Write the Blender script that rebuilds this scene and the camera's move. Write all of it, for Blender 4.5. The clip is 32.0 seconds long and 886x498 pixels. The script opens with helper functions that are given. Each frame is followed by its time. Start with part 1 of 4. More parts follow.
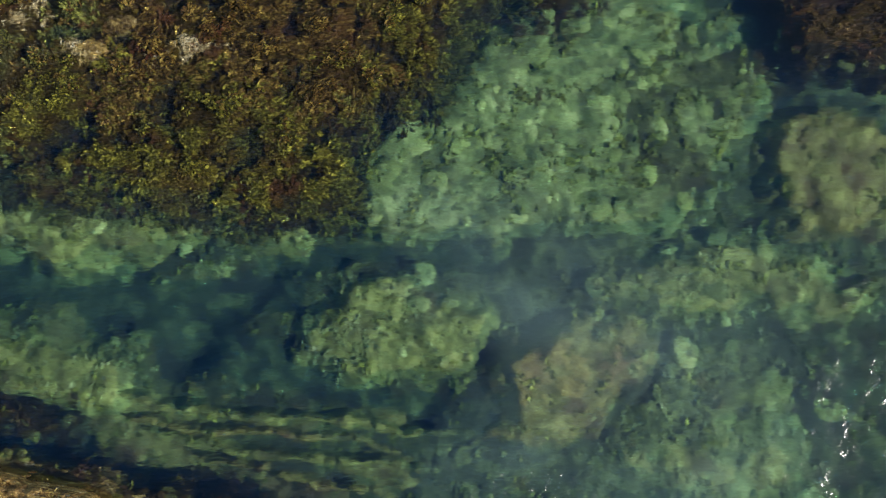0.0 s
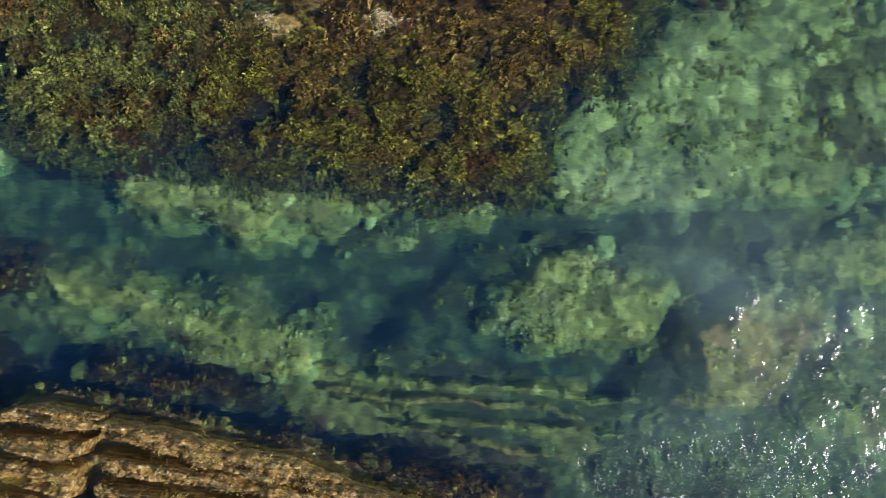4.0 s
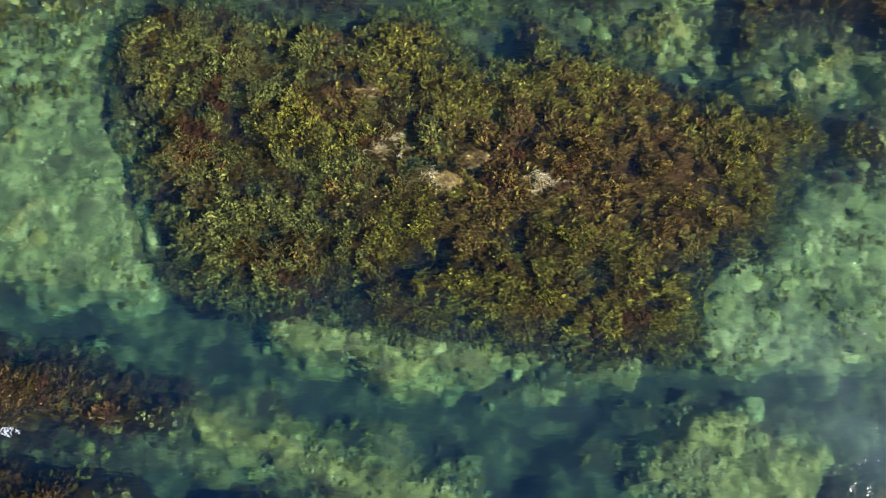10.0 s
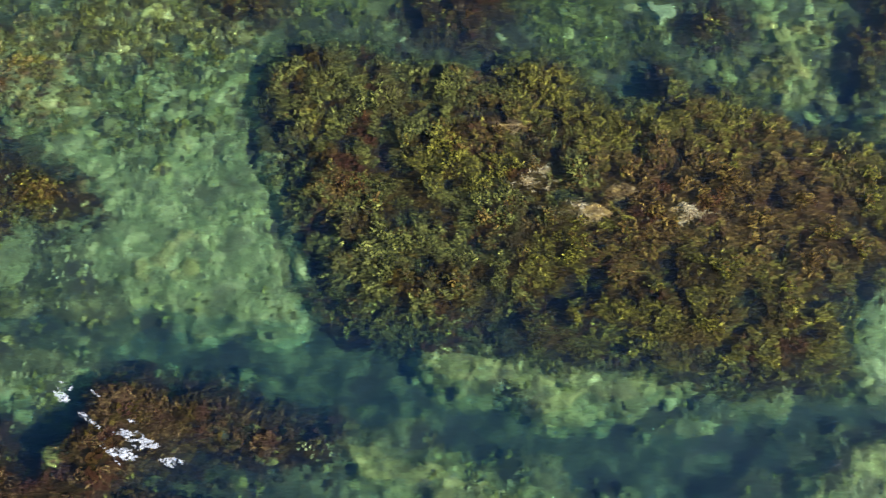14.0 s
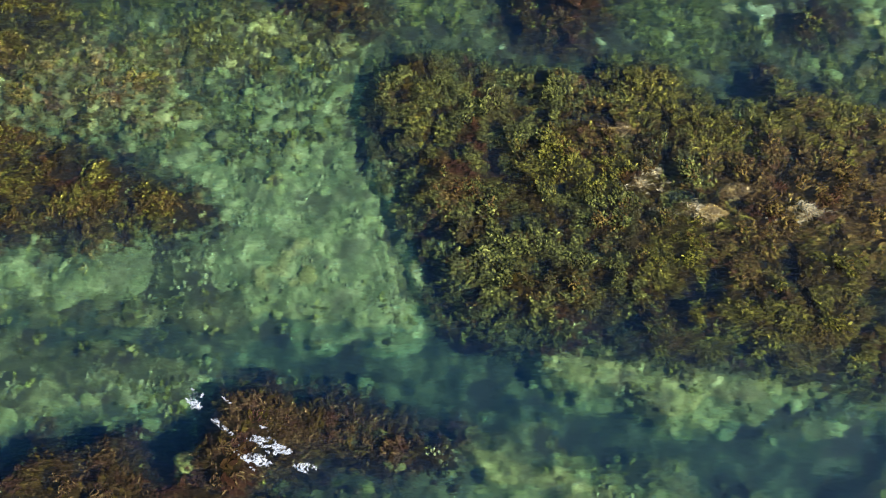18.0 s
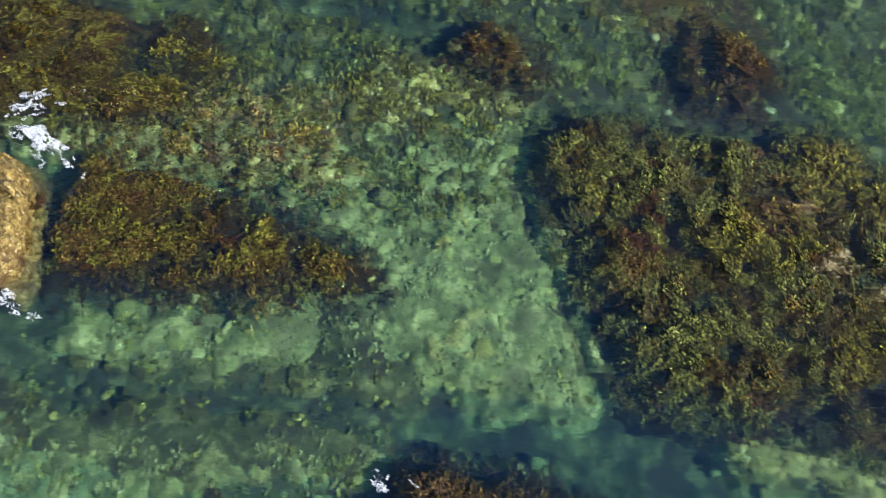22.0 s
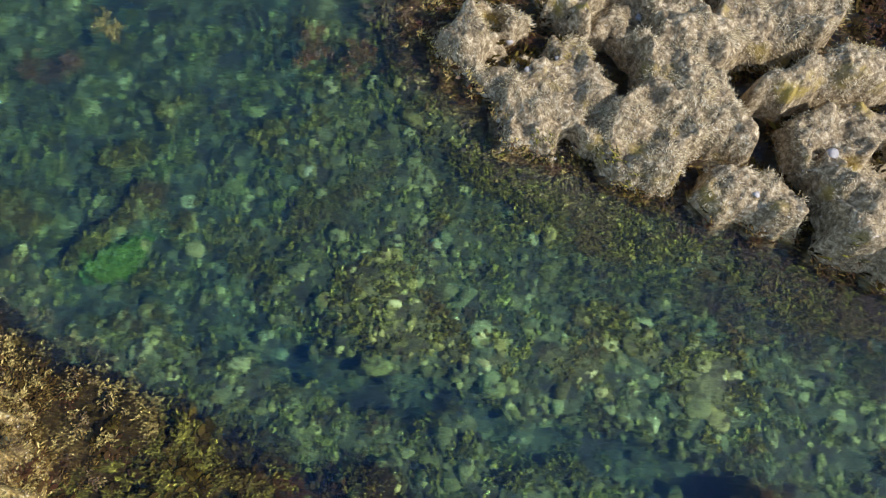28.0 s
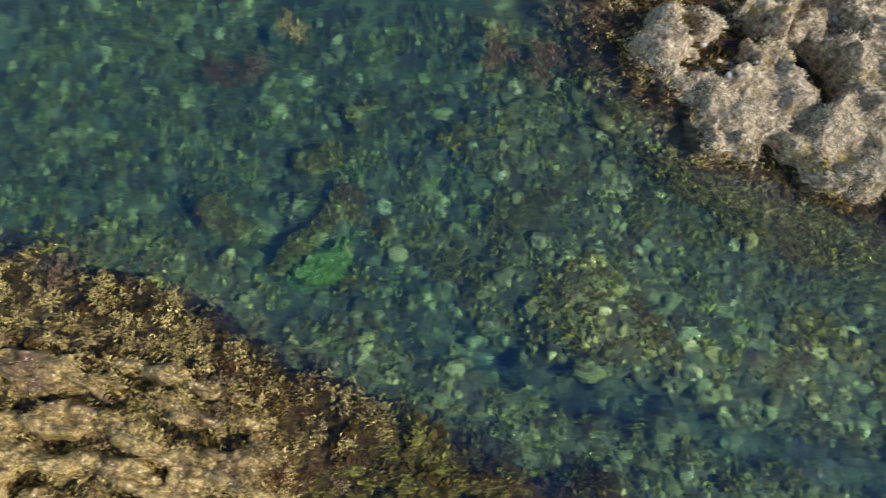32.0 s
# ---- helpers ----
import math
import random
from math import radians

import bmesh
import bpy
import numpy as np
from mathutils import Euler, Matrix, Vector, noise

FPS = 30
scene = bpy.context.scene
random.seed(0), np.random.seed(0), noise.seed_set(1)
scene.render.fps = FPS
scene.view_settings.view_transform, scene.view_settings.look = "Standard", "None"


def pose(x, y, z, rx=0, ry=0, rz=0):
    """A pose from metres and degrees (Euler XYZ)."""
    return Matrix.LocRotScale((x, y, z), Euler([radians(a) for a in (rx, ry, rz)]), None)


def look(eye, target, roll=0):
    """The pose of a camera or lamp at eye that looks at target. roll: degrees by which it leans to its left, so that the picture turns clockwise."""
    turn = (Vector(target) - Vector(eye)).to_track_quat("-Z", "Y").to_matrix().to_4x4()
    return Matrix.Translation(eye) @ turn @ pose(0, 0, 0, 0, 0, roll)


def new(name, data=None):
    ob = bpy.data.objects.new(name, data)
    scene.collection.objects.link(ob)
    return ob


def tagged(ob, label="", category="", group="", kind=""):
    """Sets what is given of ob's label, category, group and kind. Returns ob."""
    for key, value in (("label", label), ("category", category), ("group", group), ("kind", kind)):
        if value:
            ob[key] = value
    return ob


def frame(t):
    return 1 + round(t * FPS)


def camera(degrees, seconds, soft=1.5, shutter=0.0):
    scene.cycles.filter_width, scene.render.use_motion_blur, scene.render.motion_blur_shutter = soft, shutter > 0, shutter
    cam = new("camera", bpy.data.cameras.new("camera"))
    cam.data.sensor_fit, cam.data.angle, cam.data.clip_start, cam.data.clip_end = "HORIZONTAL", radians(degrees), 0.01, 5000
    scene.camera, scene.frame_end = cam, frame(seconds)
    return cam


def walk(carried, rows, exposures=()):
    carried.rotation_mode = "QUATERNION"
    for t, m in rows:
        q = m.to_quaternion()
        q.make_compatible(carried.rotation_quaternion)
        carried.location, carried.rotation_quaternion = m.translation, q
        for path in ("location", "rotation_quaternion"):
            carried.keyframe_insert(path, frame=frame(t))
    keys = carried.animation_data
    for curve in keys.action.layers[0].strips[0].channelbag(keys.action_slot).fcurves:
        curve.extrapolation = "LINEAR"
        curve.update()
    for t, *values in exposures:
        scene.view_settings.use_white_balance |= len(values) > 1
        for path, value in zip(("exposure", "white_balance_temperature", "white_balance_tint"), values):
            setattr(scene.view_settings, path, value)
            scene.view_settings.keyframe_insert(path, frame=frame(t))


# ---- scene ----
cam = camera(65.55, 32.0, soft=1.3, shutter=0.5)
ROWS = [
    (0, -0.00, -0.00, 15.47, 4.94, 0.54, 0.00),
    (0.5, -0.49, 0.01, 15.53, 4.71, 0.21, -0.19),
    (1, -1.03, 0.03, 15.59, 4.44, 0.04, -0.09),
    (1.5, -1.57, 0.05, 15.64, 4.04, -0.16, -0.29),
    (2, -2.16, 0.07, 15.67, 3.64, -0.13, -0.25),
    (2.5, -2.76, 0.08, 15.71, 3.22, -0.20, -0.16),
    (3, -3.39, 0.08, 15.74, 2.92, -0.19, 0.07),
    (3.5, -4.04, 0.02, 15.78, 2.84, -0.22, 0.03),
    (5.5, -6.76, -0.36, 15.95, 3.15, 0.07, -0.01),
    (6, -7.41, -0.44, 15.99, 3.34, 0.49, 0.09),
    (6.5, -7.96, -0.42, 16.01, 3.16, 0.58, 0.15),
    (7, -8.31, -0.30, 16.01, 2.69, -0.05, 0.31),
    (7.5, -8.45, -0.09, 16.00, 1.85, -0.65, 0.38),
    (8, -8.48, 0.14, 15.99, 6.26, -0.86, 0.95),
    (8.5, -8.48, 0.29, 16.00, 13.66, -0.97, 1.78),
    (9, -8.45, 0.31, 16.03, 13.67, -0.89, 2.31),
    (9.5, -8.42, 0.28, 16.05, 13.85, -0.67, 2.24),
    (10, -8.38, 0.20, 16.07, 14.11, -0.43, 2.31),
    (10.5, -8.37, 0.08, 16.08, 15.79, -0.39, 2.42),
    (11, -8.42, -0.04, 16.07, 17.85, -0.54, 2.35),
    (11.5, -8.58, -0.14, 16.05, 18.59, -0.91, 2.19),
    (12, -8.96, -0.22, 16.02, 18.64, -1.21, 2.07),
    (12.5, -9.58, -0.30, 15.99, 18.67, -1.49, 1.96),
    (13, -10.43, -0.43, 15.97, 18.83, -1.69, 1.96),
    (13.5, -11.40, -0.58, 15.96, 18.98, -1.74, 2.13),
    (14, -12.41, -0.75, 15.95, 19.22, -1.39, 2.10),
    (14.5, -13.37, -0.92, 15.95, 19.52, -0.34, 2.15),
    (15, -14.11, -1.02, 15.95, 19.89, 0.83, 2.33),
    (15.5, -14.40, -1.06, 15.94, 19.98, 0.94, 2.37),
    (17.5, -14.64, -1.12, 15.88, 20.44, 0.98, 2.02),
    (18, -14.73, -1.11, 15.86, 20.56, 0.75, 1.79),
    (18.5, -14.98, -1.12, 15.84, 20.70, 0.62, 1.63),
    (19, -15.46, -1.20, 15.83, 20.86, 0.50, 1.91),
    (19.5, -16.12, -1.31, 15.82, 21.03, 0.49, 2.45),
    (20, -16.84, -1.33, 15.82, 20.99, 0.53, 3.04),
    (20.5, -17.45, -1.16, 15.81, 20.80, 0.33, 3.30),
    (21, -18.01, -0.78, 15.81, 20.88, 0.19, 3.34),
    (21.5, -18.61, -0.25, 15.81, 21.21, 0.03, 3.47),
    (22, -19.31, 0.31, 15.82, 21.52, -0.21, 3.92),
    (22.5, -20.12, 0.94, 15.84, 21.95, -0.52, 4.51),
    (23, -21.06, 1.79, 15.86, 22.22, -0.61, 4.61),
    (23.5, -22.05, 2.83, 15.87, 22.08, -0.70, 4.86),
    (24, -23.02, 4.03, 15.87, 21.79, -0.71, 5.10),
    (24.5, -23.84, 5.24, 15.88, 21.39, -0.82, 5.16),
    (25, -24.54, 6.48, 15.87, 22.18, -0.88, 5.34),
    (25.5, -25.12, 7.77, 15.84, 22.38, -0.91, 5.17),
    (26, -25.60, 9.09, 15.81, 23.29, -0.65, 5.09),
    (26.5, -25.91, 10.21, 15.80, 23.97, -0.46, 5.10),
    (28.5, -26.31, 13.09, 15.89, 20.12, -1.16, 4.64),
    (29, -26.43, 13.36, 15.94, 19.32, -1.37, 4.59),
    (29.5, -26.72, 13.43, 16.00, 18.96, -1.34, 4.61),
    (30, -27.27, 13.41, 16.07, 18.81, -1.10, 4.64),
    (30.5, -28.02, 13.39, 16.14, 18.64, -1.05, 4.70),
    (31, -29.00, 13.35, 16.22, 18.43, -0.76, 4.90),
    (31.5, -30.11, 13.27, 16.30, 18.25, -0.73, 4.98),
    (32, -31.37, 13.13, 16.39, 18.28, -0.27, 5.17),
]
walk(cam, [(r[0], pose(*r[1:])) for r in ROWS], exposures=[
    (0, -0.57, 6500, 9), (3.5, -0.35, 6400, 10), (6.5, -0.05, 6250, 13), (9.5, -0.03, 6350, 10), (21.5, 0.0, 6300, 10), (23.5, -0.22, 6300, 10), (25, -0.2, 6300, 10),
    (29, -0.14, 5850, 17), (32, -0.1, 5850, 17)])

# ---- light ----
SUN = Vector((0.735, -0.235, 0.64)).normalized()
world = bpy.data.worlds.new("world")
scene.world = world
world.use_nodes = True
wn = world.node_tree.nodes
sky = wn.new("ShaderNodeTexSky")
sky.sky_type, sky.sun_disc = "NISHITA", False
sky.sun_elevation, sky.sun_rotation = math.asin(SUN.z), math.atan2(SUN.x, SUN.y)
wn["Background"].inputs[1].default_value = 0.17
world.node_tree.links.new(sky.outputs[0], wn["Background"].inputs[0])
sun = new("sun", bpy.data.lights.new("sun", "SUN"))
sun.data.energy, sun.data.angle, sun.data.color = 4.6, radians(0.6), (1.0, 0.94, 0.87)
sun.matrix_world = look(SUN * 60, (0, 0, 0))

# ---- numbers: noise, outlines, heights ----
RNG = np.random.default_rng(7)
TABLE = RNG.random((64, 64))


def vnoise(x, y):
    xi, yi = np.floor(x).astype(int), np.floor(y).astype(int)
    u, v = x - xi, y - yi
    u, v = u * u * (3 - 2 * u), v * v * (3 - 2 * v)
    a, b = TABLE[xi % 64, yi % 64], TABLE[(xi + 1) % 64, yi % 64]
    c, d = TABLE[xi % 64, (yi + 1) % 64], TABLE[(xi + 1) % 64, (yi + 1) % 64]
    return (a + (b - a) * u) * (1 - v) + (c + (d - c) * u) * v - 0.5


def fbm(x, y, size, octaves=4, seed=0):
    total, weight = 0.0, 1.0
    for k in range(octaves):
        s = 2.03 ** k / size
        total = total + weight * vnoise(x * s + 17.3 * seed + 5.1 * k, y * s - 9.7 * seed + 3.3 * k)
        weight *= 0.52
    return total


def cells(x, y, size, seed=0):
    """Rounded bumps, one to a cell, from 0 to 1."""
    x, y = x / size, y / size
    xi, yi = np.floor(x).astype(int), np.floor(y).astype(int)
    best, height = np.full(np.shape(x), 9.0), np.zeros(np.shape(x))
    for i in (-1, 0, 1):
        for j in (-1, 0, 1):
            a, b = (xi + i + 7 * seed) % 64, (yi + j + 13 * seed) % 64
            d = np.hypot(xi + i + TABLE[a, b] - x, yi + j + TABLE[b, (a + 31) % 64] - y)
            height = np.where(d < best, 0.4 + 0.6 * TABLE[(a + 11) % 64, (b + 5) % 64], height)
            best = np.minimum(best, d)
    return height * np.sqrt(np.clip(1 - (best / 0.8) ** 2, 0, 1))


def smooth(a, b, v):
    t = np.clip((v - a) / (b - a), 0, 1)
    return t * t * (3 - 2 * t)


def inside(poly, x, y):
    """Signed distance to an outline, positive within it."""
    far, odd = np.full(np.shape(x), 1e9), np.zeros(np.shape(x), bool)
    for (ax, ay), (bx, by) in zip(poly, poly[1:] + poly[:1]):
        ex, ey = bx - ax, by - ay
        t = np.clip(((x - ax) * ex + (y - ay) * ey) / (ex * ex + ey * ey + 1e-9), 0, 1)
        far = np.minimum(far, np.hypot(x - ax - t * ex, y - ay - t * ey))
        if ay != by:
            odd ^= ((ay > y) != (by > y)) & (x < ex * (y - ay) / ey + ax)
    return np.where(odd, far, -far)


def off_line(line, x, y):
    far = np.full(np.shape(x), 1e9)
    for (ax, ay), (bx, by) in zip(line, line[1:]):
        ex, ey = bx - ax, by - ay
        t = np.clip(((x - ax) * ex + (y - ay) * ey) / (ex * ex + ey * ey), 0, 1)
        far = np.minimum(far, np.hypot(x - ax - t * ex, y - ay - t * ey))
    return far


# trenches in the seabed: line, half width, depth
TRENCHES = [
    ([(-30, 2.7), (-24, 2.6), (-20, 2.4)], 0.4, 0.45),
    ([(-20, 2.4), (-16, 2.3), (-12.5, 1.7), (-9, 0.4), (-6.5, -0.2), (-4.6, 0.6)], 0.75, 1.0),
    ([(-4.4, 0.9), (-2.5, 1.35), (0.6, 1.35)], 0.4, 0.7),
    ([(-6.8, -0.5), (-6, -1.1), (-3.7, -1.6), (-0.7, -2.15)], 0.45, 0.9),
    ([(-15.6, -2.0), (-13.5, -2.5), (-10, -3.1), (-6.5, -4.1), (-3, -5.0)], 0.6, 1.0),
    ([(-30.3, 16.1), (-27.2, 15.2), (-24.9, 14.8), (-21.9, 14.2), (-19.6, 13.7)], 0.42, 1.1),
]
TRENCHES += [
    ([(-17.9, 11.5), (-17.7, 9), (-16.6, 5.8), (-15.4, 3.2)], 0.22, 0.25),
    ([(-6.9, 10.9), (-6.8, 10.3)], 0.4, 0.35),
    ([(-12.8, 14.2), (-13.0, 12.4)], 0.45, 0.1),
    ([(-40, 19.6), (-34, 17.6), (-30.3, 16.1)], 1.0, 0.6),
    ([(-21.5, 13.6), (-20.2, 12.4)], 0.4, 0.4),
    ([(-0.6, 13.6), (-0.9, 12.0), (-1.1, 10.9), (-0.9, 9.5)], 0.26, 0.4),
    ([(-3.2, 11.5), (-2.2, 11.6), (-1.4, 11.3)], 0.25, 0.5),
    ([(7.9, 7), (8.2, 4.8), (7.4, 3.2), (7.0, 2.4), (4, 1.4)], 0.5, 0.4),
]
FIELD_WEST = [(-29, 5.0), (-26.3, 4.9), (-22.1, 6.7), (-24.3, 8.0), (-25.3, 10.6), (-20.8, 12.4), (-17.6, 11.6), (-17.0, 8.9), (-16.0, 7.8),
              (-15.3, 5.0), (-14.5, 3.3), (-16.9, 3.0), (-18.9, 3.2), (-21.2, 3.4), (-23.4, 3.6), (-29, 3.7)]
SHELF_NE = [(-2.6, 3.9), (-1.9, 4.5), (-0.3, 5.3), (0.7, 6.5), (1.4, 7.4), (2.6, 8.7), (4.3, 8.9), (7.8, 8.4), (8.0, 5.1), (7.3, 4.2), (7.0, 3.0),
            (5.6, 2.3), (2.8, 1.9), (1.2, 1.6), (-1.3, 1.8), (-2.3, 1.8)]


def bed(x, y):
    z = -1.44 + 0.45 * smooth(8.5, 12, y) - 0.55 * smooth(17, 22, y) * smooth(-27, -34, x) + 0.3 * fbm(x, y, 3.0, 3, 1) + 0.12 * fbm(x, y, 0.7, 2, 2)
    wx, wy = x + 1.3 * fbm(x, y, 2.2, 3, 8), y + 1.3 * fbm(x, y, 2.2, 3, 9)
    z = z + 0.4 * smooth(-1.4, 1.0, inside(FIELD_WEST, wx, wy)) + 0.25 * smooth(-0.4, 0.6, inside(SHELF_NE, wx, wy))
    z = z + 0.35 * np.exp(-((y - 2.4) / 0.7) ** 2) * smooth(-15, -12, x) * smooth(-3, -6, x)
    z = z + 0.3 * np.exp(-(off_line([(-29, 17.3), (-22, 16.3), (-14, 15.0)], x + fbm(x, y, 1.5, 3, 31), y + 1.5 * fbm(x, y, 1.5, 3, 32)) / 1.6) ** 2)
    z = z + 0.35 * np.exp(-(off_line([(-33, 2.0), (-21.5, 2.0)], x, y) / 1.6) ** 2)
    z = z + 0.75 * np.exp(-(off_line([(-28.8, 27), (-27.6, 24.6), (-26.6, 23.2), (-25.8, 22.2), (-23, 20.8), (-20.4, 20.2), (-17.5, 19.2), (-13, 17.9)], x, y) / 1.0) ** 2)
    tx, ty = x + 0.75 * fbm(x, y, 1.5, 3, 41), y + 0.75 * fbm(x, y, 1.5, 3, 42)
    wide = 1 + 0.9 * fbm(x, y, 1.3, 2, 43)
    for line, width, depth in TRENCHES:
        z = z - 0.58 * depth * np.exp(-(off_line(line, tx, ty) / (width * wide)) ** 2)
    return np.minimum(z, -0.5)


# ---- materials ----
def links(mt):
    t = mt.node_tree
    return t.nodes, t.links.new


def surface(name, stops, size, rough=0.8, bump=0.4, bump_size=None, patch=None, patch_size=1.5, patch_cut=(0.5, 0.62), vary=None, gloss=0.5,
            bands=None, specks=None, share=0.5, span=None):
    """A mottled wet or dry natural surface: a ramp of colours over noise, larger patches, relief."""
    mt = bpy.data.materials.new(name)
    mt.use_nodes = True
    n, link = links(mt)
    bsdf = n["Principled BSDF"]
    place = n.new("ShaderNodeNewGeometry")
    grain = n.new("ShaderNodeTexNoise")
    grain.inputs["Scale"].default_value, grain.inputs["Detail"].default_value = 1 / size, 7
    grain.inputs["Roughness"].default_value, grain.inputs["Distortion"].default_value = 0.7, 0.5
    if bands:
        turn = n.new("ShaderNodeMapping")
        turn.inputs["Rotation"].default_value[2], turn.inputs["Scale"].default_value = bands, (0.22, 1.6, 1.6)
        link(place.outputs["Position"], turn.inputs[0])
        link(turn.outputs[0], grain.inputs["Vector"])
    else:
        link(place.outputs["Position"], grain.inputs["Vector"])
    value = grain.outputs[0]
    if vary:
        mix = n.new("ShaderNodeMix")
        mix.inputs[0].default_value = share
        link(value, mix.inputs[2])
        if vary == "island":
            link(place.outputs["Random Per Island"], mix.inputs[3])
        else:
            info = n.new("ShaderNodeObjectInfo")
            link(info.outputs["Random"], mix.inputs[3])
        value = mix.outputs[0]
    ramp = n.new("ShaderNodeValToRGB")
    lo, hi = (0.12, 0.88) if vary and share >= 0.5 else (0.24, 0.76) if vary else (0.3, 0.7)
    lo, hi = span or (lo, hi)
    for k, c in enumerate(stops):
        e = ramp.color_ramp.elements
        at = lo + (hi - lo) * k / (len(stops) - 1)
        spot = e[k] if k < 2 else e.new(at)
        spot.position, spot.color = at, (*c, 1)
    link(value, ramp.inputs[0])
    colour = ramp.outputs[0]
    for tint, tsize, cut in ([(patch, patch_size, patch_cut)] if patch else []) + ([specks] if specks else []):
        big = n.new("ShaderNodeTexNoise")
        big.inputs["Scale"].default_value, big.inputs["Detail"].default_value = 1 / tsize, 3
        link(place.outputs["Position"], big.inputs["Vector"])
        step = n.new("ShaderNodeMapRange")
        step.inputs[1].default_value, step.inputs[2].default_value = cut
        link(big.outputs[0], step.inputs[0])
        over = n.new("ShaderNodeMix")
        over.data_type = "RGBA"
        over.inputs[7].default_value = (*tint, 1)
        link(step.outputs[0], over.inputs[0])
        link(colour, over.inputs[6])
        colour = over.outputs[2]
    link(colour, bsdf.inputs["Base Color"])
    bsdf.inputs["Roughness"].default_value = rough
    bsdf.inputs["Specular IOR Level"].default_value = gloss
    if bump:
        fine = n.new("ShaderNodeTexNoise")
        fine.inputs["Scale"].default_value, fine.inputs["Detail"].default_value = 1 / (bump_size or size * 0.4), 6
        link(place.outputs["Position"], fine.inputs["Vector"])
        relief = n.new("ShaderNodeBump")
        relief.inputs["Strength"].default_value, relief.inputs["Distance"].default_value = bump, 0.05
        link(fine.outputs[0], relief.inputs["Height"])
        link(relief.outputs[0], bsdf.inputs["Normal"])
    return mt


KELP = surface("kelp", [(0.009, 0.009, 0.005), (0.037, 0.035, 0.008), (0.168, 0.154, 0.019), (0.60, 0.56, 0.08)], 0.2, 0.7, 0, gloss=0.2, vary="island", share=0.34,
               patch=(0.10, 0.055, 0.014), patch_size=2.0, patch_cut=(0.55, 0.74))
KELP_GREEN = surface("green_kelp", [(0.008, 0.011, 0.007), (0.033, 0.038, 0.012), (0.135, 0.142, 0.030), (0.46, 0.49, 0.11)], 0.2, 0.7, 0, gloss=0.2, vary="island", share=0.34,
                     patch=(0.06, 0.045, 0.016), patch_size=1.2, patch_cut=(0.54, 0.7))
KELP_BROWN = surface("brown_kelp", [(0.011, 0.006, 0.005), (0.046, 0.025, 0.012), (0.12, 0.070, 0.026), (0.36, 0.26, 0.09)], 0.28, 0.7, 0, gloss=0.2, vary="island", share=0.4,
                     patch=(0.072, 0.028, 0.020), patch_size=1.2, patch_cut=(0.5, 0.68))
DRY_WEED = surface("dry_weed", [(0.04, 0.03, 0.013), (0.28, 0.215, 0.09), (0.70, 0.58, 0.31), (0.98, 0.91, 0.66)], 0.3, 0.7, 0, vary="island", share=0.4,
                   patch=(0.46, 0.33, 0.07), patch_size=1.3, patch_cut=(0.58, 0.72))
GOLD_WEED = surface("gold_weed", [(0.036, 0.023, 0.010), (0.18, 0.128, 0.038), (0.50, 0.375, 0.092), (0.90, 0.74, 0.26)], 0.26, 0.6, 0, vary="island", share=0.35, gloss=0.3,
                    patch=(0.11, 0.06, 0.045), patch_size=1.2, patch_cut=(0.52, 0.7))
TAN_WEED = surface("tan_weed", [(0.026, 0.014, 0.006), (0.09, 0.055, 0.016), (0.23, 0.155, 0.05), (0.56, 0.43, 0.20)], 0.3, 0.6, 0, vary="island",
                   patch=(0.05, 0.024, 0.012), patch_size=0.8, patch_cut=(0.47, 0.62))
# brown understory weed, its colour darkened further to paint shade between tufts
UNDER = surface("gap_shade_kelp", [(0.006, 0.005, 0.002), (0.025, 0.017, 0.004), (0.062, 0.043, 0.007), (0.15, 0.115, 0.016)], 0.25, 0.8, 0, gloss=0.12, vary="island",
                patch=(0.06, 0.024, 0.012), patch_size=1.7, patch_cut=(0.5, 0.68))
RUST_KELP = surface("rust_kelp", [(0.011, 0.007, 0.004), (0.042, 0.025, 0.008), (0.155, 0.092, 0.018), (0.50, 0.37, 0.085)], 0.24, 0.7, 0, gloss=0.2, vary="island", share=0.36,
                    patch=(0.09, 0.036, 0.014), patch_size=1.0, patch_cut=(0.54, 0.7))
RED_WEED = surface("red_weed", [(0.03, 0.012, 0.005), (0.14, 0.055, 0.012), (0.30, 0.15, 0.03)], 0.3, 0.5, 0, vary="island")
GREEN_WEED = surface("green_weed", [(0.04, 0.085, 0.005), (0.10, 0.20, 0.010), (0.24, 0.40, 0.03)], 0.3, 0.5, 0, vary="island")
REEF = surface("reef_rock", [(0.008, 0.006, 0.003), (0.026, 0.018, 0.006), (0.07, 0.048, 0.012)], 0.2, 0.9, 0.8, gloss=0.08)
PALE = surface("pale_rock", [(0.075, 0.095, 0.033), (0.28, 0.325, 0.10), (0.70, 0.71, 0.28)], 0.6, 0.8, 0.5, 0.14, patch=(0.12, 0.125, 0.045), patch_size=1.0, patch_cut=(0.5, 0.7), specks=((0.14, 0.15, 0.055), 0.3, (0.54, 0.7)), span=(0.37, 0.66))
PALE_OLIVE = surface("pale_olive_rock", [(0.085, 0.092, 0.026), (0.31, 0.315, 0.075), (0.72, 0.68, 0.22)], 0.6, 0.8, 0.5, 0.14, patch=(0.13, 0.115, 0.036), patch_size=1.0, patch_cut=(0.5, 0.7), specks=((0.15, 0.14, 0.045), 0.3, (0.54, 0.7)), span=(0.37, 0.66))
BROWNISH = surface("brownish_rock", [(0.085, 0.068, 0.018), (0.26, 0.21, 0.052), (0.54, 0.47, 0.13)], 0.4, 0.75, 0.5, patch=(0.15, 0.085, 0.028), patch_size=0.9, patch_cut=(0.54, 0.68))
